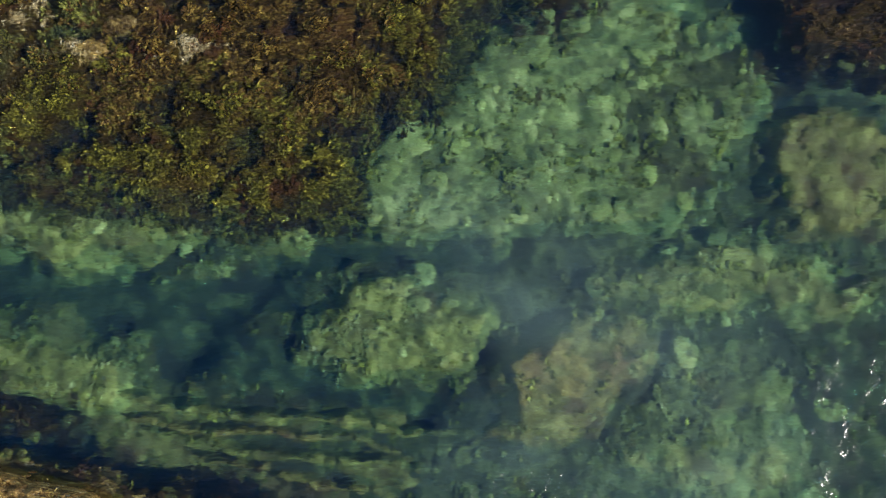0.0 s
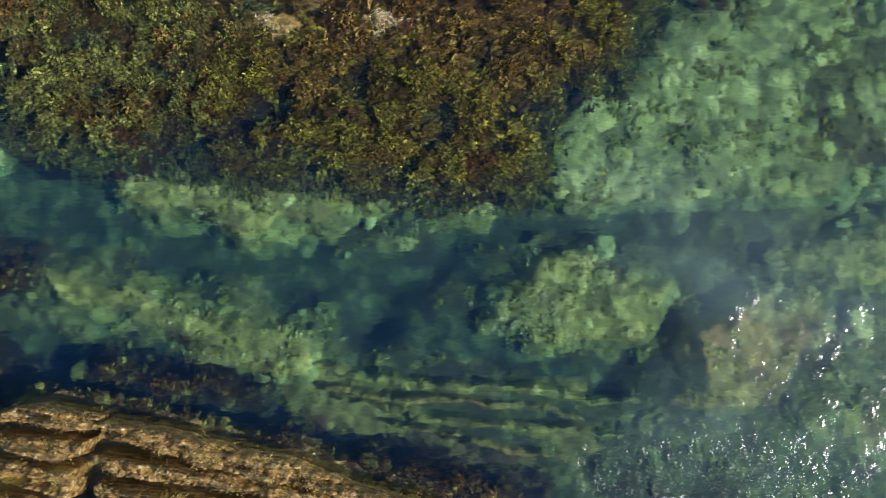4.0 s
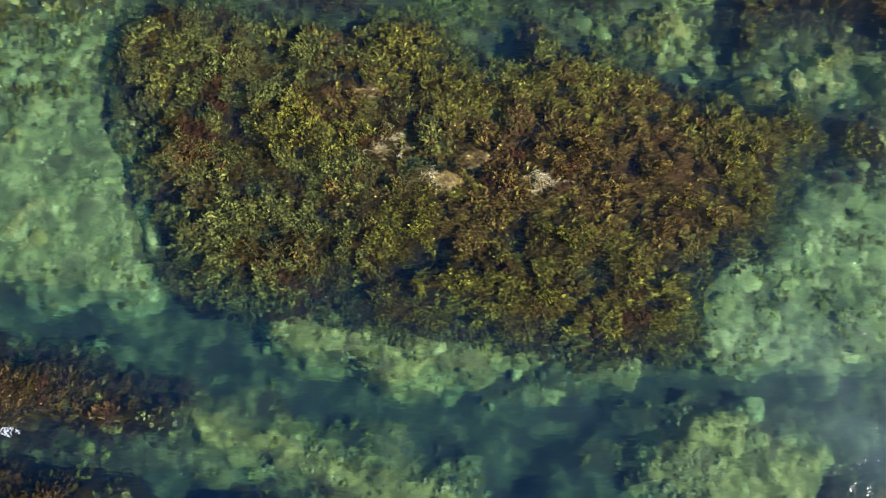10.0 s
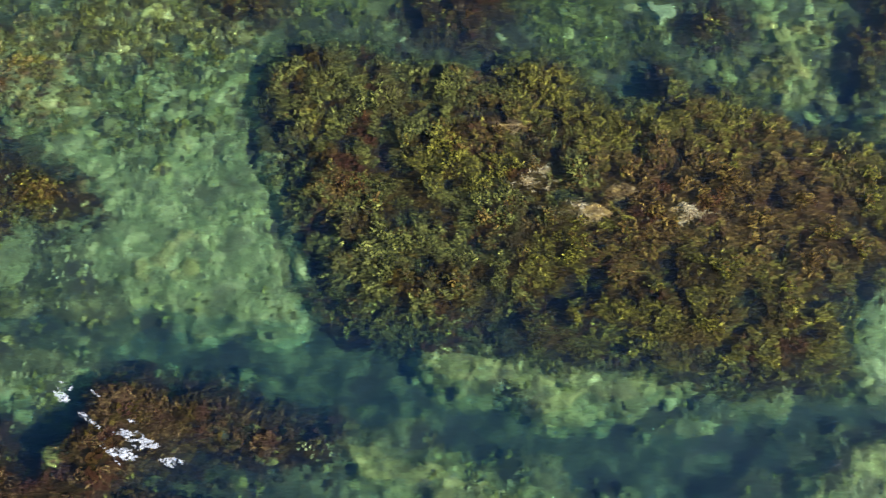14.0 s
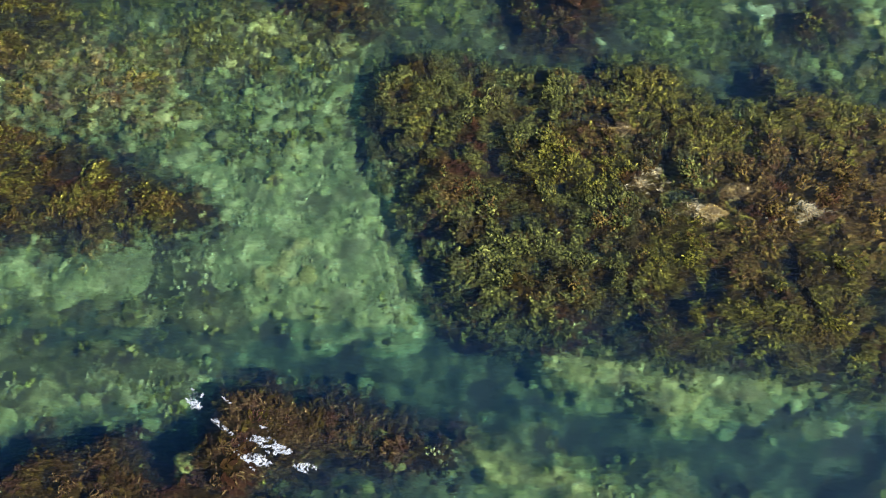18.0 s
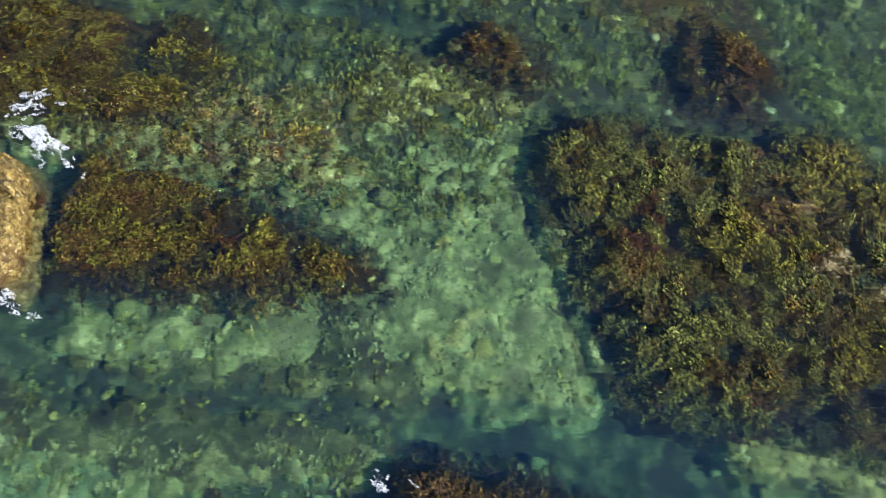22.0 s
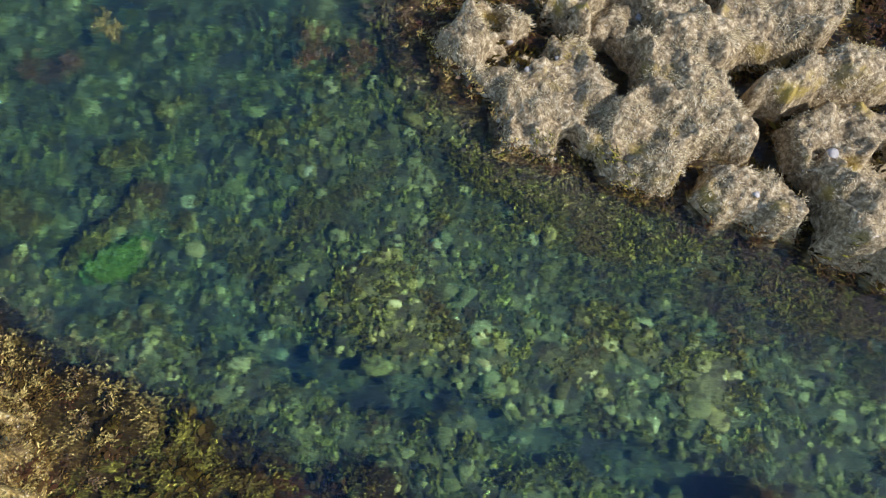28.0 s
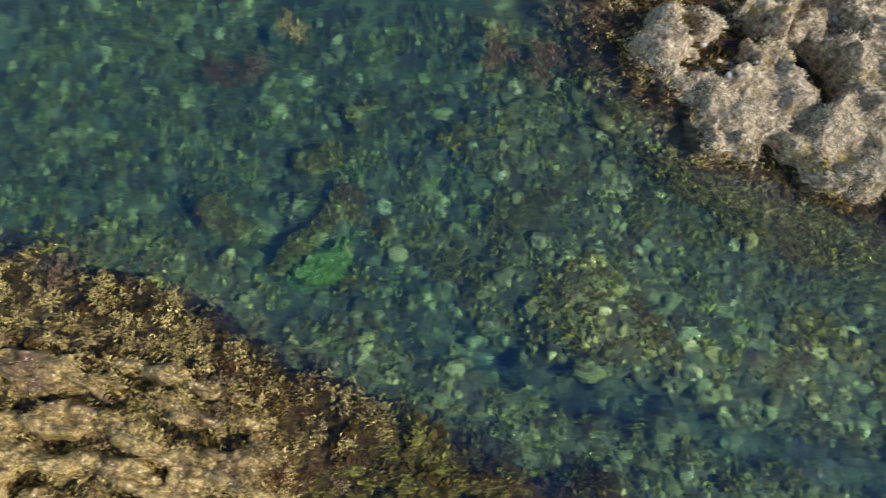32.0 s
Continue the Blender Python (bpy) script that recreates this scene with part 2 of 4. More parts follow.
BED = surface("seabed", [(0.018, 0.021, 0.008), (0.090, 0.097, 0.029), (0.36, 0.37, 0.12)], 0.6, 0.85, 0.6, patch=(0.05, 0.045, 0.018), patch_size=0.9)
STONE = surface("stone", [(0.04, 0.046, 0.013), (0.14, 0.15, 0.04), (0.34, 0.35, 0.10), (0.72, 0.72, 0.28)], 0.13, 0.8, 0.9, vary="object",
                patch=(0.06, 0.055, 0.015), patch_size=0.22)
COBBLE = surface("cobble", [(0.012, 0.014, 0.005), (0.075, 0.080, 0.017), (0.30, 0.305, 0.062), (0.84, 0.82, 0.25)], 0.22, 0.8, 0.9, vary="island", share=0.3,
                 patch=(0.055, 0.046, 0.013), patch_size=0.25)
PALE_COBBLE = surface("pale_cobble", [(0.09, 0.11, 0.033), (0.24, 0.275, 0.08), (0.42, 0.45, 0.14), (0.74, 0.75, 0.29)], 0.3, 0.8, 0.9, vary="island",
                      patch=(0.12, 0.125, 0.045), patch_size=0.4, patch_cut=(0.55, 0.7), share=0.35)
GOLD = surface("golden_rock", [(0.018, 0.010, 0.003), (0.117, 0.067, 0.017), (0.390, 0.237, 0.064), (0.900, 0.741, 0.296)], 0.16, 0.55, 0.9, 0.07, patch=(0.36, 0.28, 0.05), patch_size=1.0,
               patch_cut=(0.6, 0.7), specks=((0.66, 0.55, 0.36), 0.08, (0.63, 0.7)), bands=0.25)
GOLD_MOSS = surface("mossy_golden_rock", [(0.028, 0.018, 0.006), (0.17, 0.11, 0.030), (0.46, 0.32, 0.085), (0.90, 0.74, 0.34)], 0.14, 0.6, 1.0, 0.05, patch=(0.13, 0.075, 0.03), patch_size=0.9,
                    patch_cut=(0.54, 0.68), specks=((0.82, 0.70, 0.44), 0.07, (0.62, 0.7)))
SHORE = surface("shore_rock", [(0.028, 0.020, 0.010), (0.325, 0.242, 0.118), (0.90, 0.765, 0.48)], 0.16, 0.75, 1.0, 0.06, patch=(0.42, 0.31, 0.06), patch_size=1.1,
                patch_cut=(0.6, 0.72), specks=((0.70, 0.62, 0.46), 0.09, (0.64, 0.72)), span=(0.31, 0.7))
TURF = surface("algae_turf", [(0.015, 0.018, 0.005), (0.07, 0.077, 0.012), (0.26, 0.275, 0.036), (0.70, 0.74, 0.15)], 0.35, 0.7, 0, gloss=0.25, vary="island",
               patch=(0.11, 0.075, 0.02), patch_size=1.6, patch_cut=(0.53, 0.7))
PALE_TURF = surface("pale_turf", [(0.07, 0.085, 0.03), (0.24, 0.27, 0.09), (0.48, 0.51, 0.19), (0.74, 0.74, 0.38)], 0.4, 0.7, 0, gloss=0.25, vary="island",
                    patch=(0.20, 0.15, 0.05), patch_size=1.3, patch_cut=(0.6, 0.72))
SHELL = surface("shell", [(0.34, 0.31, 0.26), (0.66, 0.62, 0.55)], 0.1, 0.5, 0.2)
LIME = surface("lime_rock", [(0.3, 0.34, 0.14), (0.6, 0.62, 0.3)], 0.2, 0.7, 0.3)


def water_material(top):
    mt = bpy.data.materials.new("water_surface" if top else "water_depth")
    mt.use_nodes = True
    n, link = links(mt)
    n.remove(n["Principled BSDF"])
    clear, murk, mix = n.new("ShaderNodeBsdfRefraction" if top else "ShaderNodeBsdfTransparent"), n.new("ShaderNodeBsdfDiffuse"), n.new("ShaderNodeMixShader")
    clear.inputs[0].default_value = (0.97, 1.0, 0.99, 1) if top else (0.735, 0.875, 0.90, 1)
    murk.inputs[0].default_value = (0.011, 0.064, 0.205, 1)
    mix.inputs[0].default_value = 0.006 if top else 0.033
    link(clear.outputs[0], mix.inputs[1])
    link(murk.outputs[0], mix.inputs[2])
    out = mix
    if top:
        place = n.new("ShaderNodeNewGeometry")
        swell, ripple = n.new("ShaderNodeTexNoise"), n.new("ShaderNodeTexNoise")
        swell.inputs["Scale"].default_value, swell.inputs["Detail"].default_value = 0.7, 2
        ripple.inputs["Scale"].default_value, ripple.inputs["Detail"].default_value = 4.6, 3
        b1, b2 = n.new("ShaderNodeBump"), n.new("ShaderNodeBump")
        # choppier water where the swell breaks over the ledges
        chop = None
        for cx, cy, a, b in ((0.9, -5.0, 3.6, 1.7), (2.4, -1.6, 1.6, 2.0), (-18.0, 0.4, 2.6, 0.9)):
            shift = n.new("ShaderNodeVectorMath")
            shift.operation = "SUBTRACT"
            shift.inputs[1].default_value = (cx, cy, 0)
            link(place.outputs["Position"], shift.inputs[0])
            squash = n.new("ShaderNodeVectorMath")
            squash.operation = "MULTIPLY"
            squash.inputs[1].default_value = (1 / a, 1 / b, 0)
            link(shift.outputs[0], squash.inputs[0])
            far = n.new("ShaderNodeVectorMath")
            far.operation = "LENGTH"
            link(squash.outputs[0], far.inputs[0])
            fall = n.new("ShaderNodeMapRange")
            fall.inputs[1].default_value, fall.inputs[2].default_value = 1.2, 0.4
            fall.inputs[3].default_value, fall.inputs[4].default_value = 0.025, 0.15 if cy < -4 else 0.042
            link(far.outputs["Value"], fall.inputs[0])
            if chop:
                most = n.new("ShaderNodeMath")
                most.operation = "MAXIMUM"
                link(chop, most.inputs[0])
                link(fall.outputs[0], most.inputs[1])
                chop = most.outputs[0]
            else:
                chop = fall.outputs[0]
        link(chop, b2.inputs["Distance"])
        for tex, b, d in ((swell, b1, 0.15), (ripple, b2, 0.04)):
            link(place.outputs["Position"], tex.inputs["Vector"])
            link(tex.outputs[0], b.inputs["Height"])
            b.inputs["Strength"].default_value, b.inputs["Distance"].default_value = 1.0, d
        link(b1.outputs[0], b2.inputs["Normal"])
        shine, facing, both = n.new("ShaderNodeBsdfGlossy"), n.new("ShaderNodeFresnel"), n.new("ShaderNodeMixShader")
        shine.inputs["Roughness"].default_value = 0.13
        facing.inputs["IOR"].default_value = 1.33
        link(b2.outputs[0], shine.inputs["Normal"])
        warp, stretch, b3 = n.new("ShaderNodeTexNoise"), n.new("ShaderNodeMapping"), n.new("ShaderNodeBump")
        warp.inputs["Scale"].default_value, warp.inputs["Detail"].default_value = 2.6, 3
        stretch.inputs["Rotation"].default_value[2], stretch.inputs["Scale"].default_value = -0.3, (0.55, 1.5, 1)
        b3.inputs["Strength"].default_value, b3.inputs["Distance"].default_value = 1.0, 0.11
        link(place.outputs["Position"], stretch.inputs[0])
        link(stretch.outputs[0], warp.inputs["Vector"])
        link(warp.outputs[0], b3.inputs["Height"])
        link(b3.outputs[0], clear.inputs["Normal"])
        clear.inputs["Roughness"].default_value, clear.inputs["IOR"].default_value = 0.36, 1.14
        link(b2.outputs[0], facing.inputs["Normal"])
        link(facing.outputs[0], both.inputs[0])
        link(mix.outputs[0], both.inputs[1])
        link(shine.outputs[0], both.inputs[2])
        out = both
    link(out.outputs[0], n["Material Output"].inputs[0])
    return mt


def foam_material(solid):
    mt = surface("thick_foam" if solid else "foam", [(0.80, 0.83, 0.86), (0.95, 0.96, 0.97)], 0.1, 0.6, 0.6)
    n, link = links(mt)
    place, turn, swirl, fold, ridge, cut = (n.new("ShaderNode" + k) for k in ("NewGeometry", "Mapping", "TexNoise", "Math", "Math", "MapRange"))
    turn.inputs["Rotation"].default_value[2], turn.inputs["Scale"].default_value = 0.5, (1.0, 1.5, 1.0)
    swirl.inputs["Scale"].default_value, swirl.inputs["Detail"].default_value = 3.2, 9
    swirl.inputs["Roughness"].default_value, swirl.inputs["Distortion"].default_value = 0.62, 1.6
    link(place.outputs["Position"], turn.inputs[0])
    link(turn.outputs[0], swirl.inputs["Vector"])
    fold.operation, ridge.operation = "SUBTRACT", "ABSOLUTE"
    fold.inputs[1].default_value = 0.5
    link(swirl.outputs[0], fold.inputs[0])
    link(fold.outputs[0], ridge.inputs[0])
    cut.inputs[1].default_value, cut.inputs[2].default_value = (0.16, 0.05) if solid else (0.06, 0.012)
    link(ridge.outputs[0], cut.inputs[0])
    link(cut.outputs[0], n["Principled BSDF"].inputs["Alpha"])
    return mt


FOAM, THICK_FOAM = foam_material(False), foam_material(True)


# ---- building ----
def mesh_from(name, verts, faces, material, flat=False):
    """verts: n x 3; faces: m x 3 or m x 4 array."""
    me = bpy.data.meshes.new(name)
    verts, faces = np.asarray(verts, np.float32), np.asarray(faces, np.int32)
    k = faces.shape[1]
    me.vertices.add(len(verts))
    me.vertices.foreach_set("co", verts.ravel())
    me.loops.add(faces.size)
    me.loops.foreach_set("vertex_index", faces.ravel())
    me.polygons.add(len(faces))
    me.polygons.foreach_set("loop_start", np.arange(0, faces.size, k, dtype=np.int32))
    me.polygons.foreach_set("use_smooth", np.full(len(faces), not flat))
    me.update(calc_edges=True)
    me.validate()
    me.materials.append(material)
    return me


def placed(name, verts, faces, material, parent=None, flat=False):
    """An object with its origin at the foot of its mesh, top-level or under a thing whose origin is at the world's."""
    verts = np.asarray(verts, float)
    foot = np.array([*verts[:, :2].mean(0), verts[:, 2].min()])
    ob = new(name, mesh_from(name, verts - foot, faces, material, flat))
    ob.location = foot
    if parent:
        ob.parent = parent
        ob.location = Vector(foot) - parent.location
    return ob


def grid_faces(keep):
    """Quads over a grid of kept corners; returns the faces and the corners that they use."""
    ny, nx = keep.shape
    ids = np.arange(ny * nx).reshape(ny, nx)
    whole = keep[:-1, :-1] & keep[1:, :-1] & keep[:-1, 1:] & keep[1:, 1:]
    quads = np.stack([ids[:-1, :-1], ids[:-1, 1:], ids[1:, 1:], ids[1:, :-1]], -1)[whole]
    used, flat = np.unique(quads, return_inverse=True)
    return flat.reshape(quads.shape), used


def rock_height(x, y, poly, top, edge, rough, seed, wobble=0.35, dome=0.0, broad=2.5, strata=None, grain=0.7, foot=None, pits=0.0, cobbled=0.0, cracks=(), tilt=None, fine=0.4, hollow=0.55, grit=0.0, thin=0.0):
    wx, wy = wobble * fbm(x, y, 1.1, 4, seed), wobble * fbm(x, y, 1.1, 4, seed + 3)
    d = inside(poly, x + wx, y + wy)
    low = bed(x, y) - 0.15 if foot is None else foot
    z = top + dome * np.minimum(d, broad) + rough * fbm(x, y, grain * 2, 5, seed + 5) + fine * rough * fbm(x, y, grain * 0.4, 3, seed + 6)
    if tilt:
        z = z + tilt[0] * (x - tilt[2]) + tilt[1] * (y - tilt[3])
    if strata:
        ang, pitch, depth = strata
        u = (-x * math.sin(ang) + y * math.cos(ang)) / pitch + 1.1 * fbm(x, y, 2.5, 3, seed + 7)
        saw = u - np.floor(u)
        z = z + depth * (saw - 0.5) - depth * 1.1 * np.exp(-((saw - 0.97) / 0.07) ** 2)
        if thin:
            along, across = x * math.cos(ang) + y * math.sin(ang), y * math.cos(ang) - x * math.sin(ang)
            z = z + thin * fbm(0.16 * along, across + 0.1 * fbm(x, y, 0.8, 2, seed + 18), 0.15, 3, seed + 17)
    if cobbled:
        z = z + cobbled * (cells(x + 0.3 * fbm(x, y, 0.5, 2, 4), y + 0.3 * fbm(x, y, 0.5, 2, 5), 0.34, seed % 9) + 0.5 * cells(x, y, 0.16, seed % 7) - 0.7)
    if grit:
        z = z + grit * (cells(x + 0.1 * fbm(x, y, 0.2, 2, 14), y + 0.1 * fbm(x, y, 0.2, 2, 15), 0.13, seed % 5) - 0.4) * smooth(-0.25, 0.2, fbm(x, y, 0.9, 2, seed + 16))
    for line, width, depth in cracks:
        far = off_line(line, x + 0.25 * fbm(x, y, 0.6, 3, seed + 11), y + 0.25 * fbm(x, y, 0.6, 3, seed + 12))
        z = z - depth * np.exp(-(far / (width * (1 + 1.6 * fbm(x, y, 0.7, 2, seed + 13)))) ** 2)
    if pits:
        z = z - pits * smooth(0.12, 0.3, fbm(x, y, hollow, 3, seed + 9))
    rise = smooth(-0.45 * edge, 0.55 * edge, d)
    return np.where(d > -0.45 * edge - 0.3, low + (z - low) * rise, -9), d


HEIGHTS = []


def rock(name, poly, top, edge, rough, seed, material, res=0.09, label="", parent=None, category="rock", **more):
    """One rock mass over an outline, sunk into the seabed at its rim."""
    px, py = [p[0] for p in poly], [p[1] for p in poly]
    x, y = np.meshgrid(np.arange(min(px) - 1.4, max(px) + 1.4, res), np.arange(min(py) - 1.4, max(py) + 1.4, res))
    z, d = rock_height(x, y, poly, top, edge, rough, seed, **more)
    faces, used = grid_faces(d > -0.45 * edge - 0.15)
    verts = np.stack([x, y, z], -1).reshape(-1, 3)[used]
    ob = placed(name, verts, faces, material, parent)
    if not parent:
        tagged(ob, label, category)
    HEIGHTS.append((poly, lambda a, b: rock_height(a, b, poly, top, edge, rough, seed, **more)[0]))
    return ob


def ground(x, y):
    z = bed(x, y)
    for poly, fn in HEIGHTS:
        px, py = [p[0] for p in poly], [p[1] for p in poly]
        near = (x > min(px) - 1.4) & (x < max(px) + 1.4) & (y > min(py) - 1.4) & (y < max(py) + 1.4)
        if near.any():
            z[near] = np.maximum(z[near], fn(x[near], y[near]))
    return z


def scatter(poly, per_metre, seed, reach=0.0, patchy=0.0, fray=0.0):
    """Random points in an outline (grown by reach), thinned in patches."""
    rng = np.random.default_rng(seed)
    px, py = [p[0] for p in poly], [p[1] for p in poly]
    x0, x1, y0, y1 = min(px) - 1, max(px) + 1, min(py) - 1, max(py) + 1
    k = int((x1 - x0) * (y1 - y0) * per_metre)
    x, y = rng.uniform(x0, x1, k), rng.uniform(y0, y1, k)
    d = inside(poly, x + 0.6 * fbm(x, y, 1.2, 3, seed), y + 0.6 * fbm(x, y, 1.2, 3, seed + 2))
    d = d - fray * rng.random(k) ** 2
    keep = (d > -reach) & (fbm(x, y, 0.38, 2, seed + 4) + 0.2 * fbm(x, y, 1.6, 2, seed + 6) > -0.7 + patchy)
    return x[keep], y[keep], rng


def weed(name, x, y, rng, material, label, blades=6, length=0.26, width=0.06, spread=1.0, lift=0.05, sway=(0.5, 0.3), parent=None, low=-9.0, high=9.0, top=9.0, rise=(0.15, 0.75), clump=None, heart=None, drape=0.0):
    """Tufts of bent tapering blades on the ground at the given points, joined into one bed. clump: size of the tussocks, how bare the gaps are, how high they
    stand; heart: the blades lean away from that point; drape: how far they hang down the slope."""
    z = ground(x, y)
    ok = (z > low) & (z < high)
    if clump:
        tussock = cells(x + 0.25 * fbm(x, y, 0.5, 2, 71), y + 0.25 * fbm(x, y, 0.5, 2, 72), clump[0], int(abs(clump[0] * 100)) % 9)
        ok &= tussock > clump[1] * rng.uniform(0.5, 1.3, len(x))
        z = z + clump[2] * tussock
    x, y, z = x[ok], y[ok], z[ok]
    n = len(x)
    flow = 2.2 * math.pi * fbm(x, y, 3.0, 2, 21)
    size = 1 + 0.9 * fbm(x, y, 0.8, 2, 22)
    if heart:
        flow = np.arctan2(y - heart[1], 0.7 * (x - heart[0])) + 2.2 * fbm(x, y, 0.9, 2, 23)
    if drape:
        gx_, gy_ = ground(x + 0.08, y) - ground(x - 0.08, y), ground(x, y + 0.08) - ground(x, y - 0.08)
        flow = np.arctan2(-gy_ + 0.05 * np.sin(flow), -gx_ + 0.05 * np.cos(flow)) + drape * fbm(x, y, 0.35, 2, 24)
    k = n * blades
    X, Y, Z, F, S = (np.repeat(v, blades) for v in (x, y, z, flow, size))
    X, Y = X + rng.normal(0, 0.05, k), Y + rng.normal(0, 0.05, k)
    ang = F + rng.normal(0, 1.3, k) * spread
    dx, dy = np.cos(ang), np.sin(ang)
    ln = length * S * rng.uniform(0.6, 1.3, k)
    up = rng.uniform(*rise, k)
    w = width * S * rng.uniform(0.6, 1.3, k)
    twist = rng.uniform(-0.7, 0.7, k)
    rows = []
    for t, wide in ((0.0, 0.45), (0.6, 1.0), (1.0, 0.22)):
        reach = ln * t
        cx = X + dx * reach + sway[0] * 0.05 * t
        cy = Y + dy * reach + sway[1] * 0.05 * t
        cz = Z + lift + ln * (up * t * (1.5 - t)) 
        cz = np.minimum(cz, top)
        for side in (-1, 1):
            h = 0.5 * w * wide * side
            rows.append(np.stack([cx - dy * h, cy + dx * h, cz + h * twist], -1))
    verts = np.stack(rows, 1).reshape(-1, 3)
    base = np.arange(k)[:, None, None] * 6
    faces = (base + np.array([[0, 1, 3, 2], [2, 3, 5, 4]])[None]).reshape(-1, 4)
    ob = placed(name, verts, faces, material, parent)
    if not parent:
        tagged(ob, label, "seaweed", kind="stuff")
    return ob


def stone_shape(seed, fine=2):
    bm = bmesh.new()
    bmesh.ops.create_icosphere(bm, subdivisions=fine, radius=1.0)
    off = Vector((seed * 3.7, seed * 1.9, seed * 5.3))
    for v in bm.verts:
        v.co *= 1 + 0.35 * noise.noise(v.co * 0.9 + off) + 0.25 * noise.noise(v.co * 2.6 + off)
    cut = random.Random(seed)
    for _ in range(7):
        way = Vector((cut.gauss(0, 1), cut.gauss(0, 1), cut.gauss(0, 0.8))).normalized()
        far = cut.uniform(0.5, 0.75)
        for v in bm.verts:
            over = v.co.dot(way) - far
            if over > 0:
                v.co -= way * over * 0.85
    for v in bm.verts:
        v.co.z *= 0.25
    verts = np.array([v.co[:] for v in bm.verts])
    faces = np.array([[v.index for v in f.verts] for f in bm.faces])
    bm.free()
    return verts, faces


STONES = [stone_shape(s) for s in range(12)]
PEBBLES = [stone_shape(s, 1) for s in range(12)]


def joined_stones(name, x, y, z, sizes, rng, material, label):
    vs, fs, at = [], [], 0
    for i in range(len(x)):
        v, f = (STONES if sizes[i] > 0.3 else PEBBLES)[i % 12]
        a = rng.uniform(0, 6.28)
        c, s = math.cos(a), math.sin(a)
        q = v * sizes[i] * (1, rng.uniform(0.6, 1), rng.uniform(0.6, 1))
        vs.append(np.stack([x[i] + c * q[:, 0] - s * q[:, 1], y[i] + s * q[:, 0] + c * q[:, 1], z[i] + q[:, 2]], -1))
        fs.append(f + at)
        at += len(v)
    ob = placed(name, np.concatenate(vs), np.concatenate(fs), material)
    return tagged(ob, label, "stones", kind="stuff")


# ---- the setting: seabed and water ----
def spaced(lo, hi, step):
    inner = np.arange(lo, hi + step, step)
    outer = np.cumsum(step * 1.22 ** np.arange(1, 40))
    outer = outer[outer < 900]
    return np.concatenate([lo - outer[::-1], inner, inner[-1] + outer])


gx, gy = np.meshgrid(spaced(-47, 13, 0.25), spaced(-8, 30, 0.25))
faces, used = grid_faces(np.ones(gx.shape, bool))
seabed = placed("ground", np.stack([gx, gy, bed(gx, gy)], -1).reshape(-1, 3)[used], faces, BED)
tagged(seabed, "mottled green rocky seabed under shallow clear water", "seabed", kind="structure")

SURFACE, DEPTH = water_material(True), water_material(False)
for k, level in enumerate((0.0, -0.3, -0.72, -1.2, -1.65)):
    sheet = new("water", mesh_from("water", [(-900, -900, 0), (900, -900, 0), (900, 900, 0), (-900, 900, 0)], [[0, 1, 2, 3]], SURFACE if k == 0 else DEPTH))
    sheet.location.z = level
    sheet.visible_shadow = False
    tagged(sheet, "clear blue-green sea water with small ripples" if k == 0 else "murky blue-green depth of the sea water", "water", kind="structure")

# ---- reefs under water ----
KELP_MAIN = [(-17.4, 10.2), (-17.4, 8.7), (-16.6, 7.1), (-16.0, 5.3), (-15.3, 3.6), (-14.5, 2.9), (-13.0, 2.8), (-11.2, 2.8), (-9.4, 2.4), (-7.6, 2.3),
             (-5.8, 2.1), (-3.9, 1.9), (-2.4, 2.0), (-2.1, 2.7), (-2.2, 3.8), (-1.4, 4.3), (-0.3, 4.8), (0.3, 6.0), (0.5, 6.8), (2.0, 7.7), (0.7, 8.5),
             (-0.8, 8.9), (-2.3, 9.0), (-3.2, 9.8), (-4.9, 10.0), (-6.3, 10.8), (-6.6, 9.8), (-7.9, 9.9), (-9.1, 10.7), (-10.4, 10.8), (-11.6, 10.5),
             (-12.9, 10.8), (-15.1, 11.0), (-16.4, 11.1)]
REEF_CRACKS = (([(-8.1, 4.7), (-9.1, 4.1), (-9.9, 3.3), (-10.6, 3.1)], 0.28, 0.6), ([(-2.3, 3.6), (-1.6, 4.0), (-1.0, 4.5)], 0.16, 0.5), ([(-5.6, 2.6), (-5.1, 3.0), (-4.6, 3.5)], 0.14, 0.4),
               ([(-12.7, 11.4), (-12.2, 10.7), (-12.6, 9.7)], 0.2, 0.45), ([(-7.0, 8.6), (-7.1, 7.8)], 0.18, 0.4))
rock("reef_rock", KELP_MAIN, -0.58, 1.5, 0.3, 11, REEF, 0.08, "broad dark rock reef under olive kelp", dome=0.25, broad=1.3, grain=0.32, pits=0.28, cracks=REEF_CRACKS)

SUNKEN = [
    ("pale_shelf", [(-3.8, -0.2), (-2.7, 0.6), (-1.6, 0.9), (-0.5, 0.5), (0.9, 0.4), (1.2, -0.7), (0.1, -1.4), (-1.4, -1.8), (-2.4, -1.5), (-3.6, -1.3)], -1.0, PALE),
    ("brown_shelf", [(0.7, -1.2), (1.4, -0.7), (2.8, -0.3), (4.0, -0.3), (4.8, -1.2), (4.4, -1.9), (3.7, -2.8), (2.2, -3.0), (1.0, -2.9)], -0.6, BROWNISH),
    ("pale_shelf", [(2.8, 0.4), (4.2, 0.9), (6.1, 2.0), (7.1, 1.9), (8.3, 1.4), (9.3, 1.0), (10.4, 0.4), (9.3, -0.5), (7.9, -0.2), (4.8, -0.2), (3.3, -0.2)], -1.15, PALE),
]
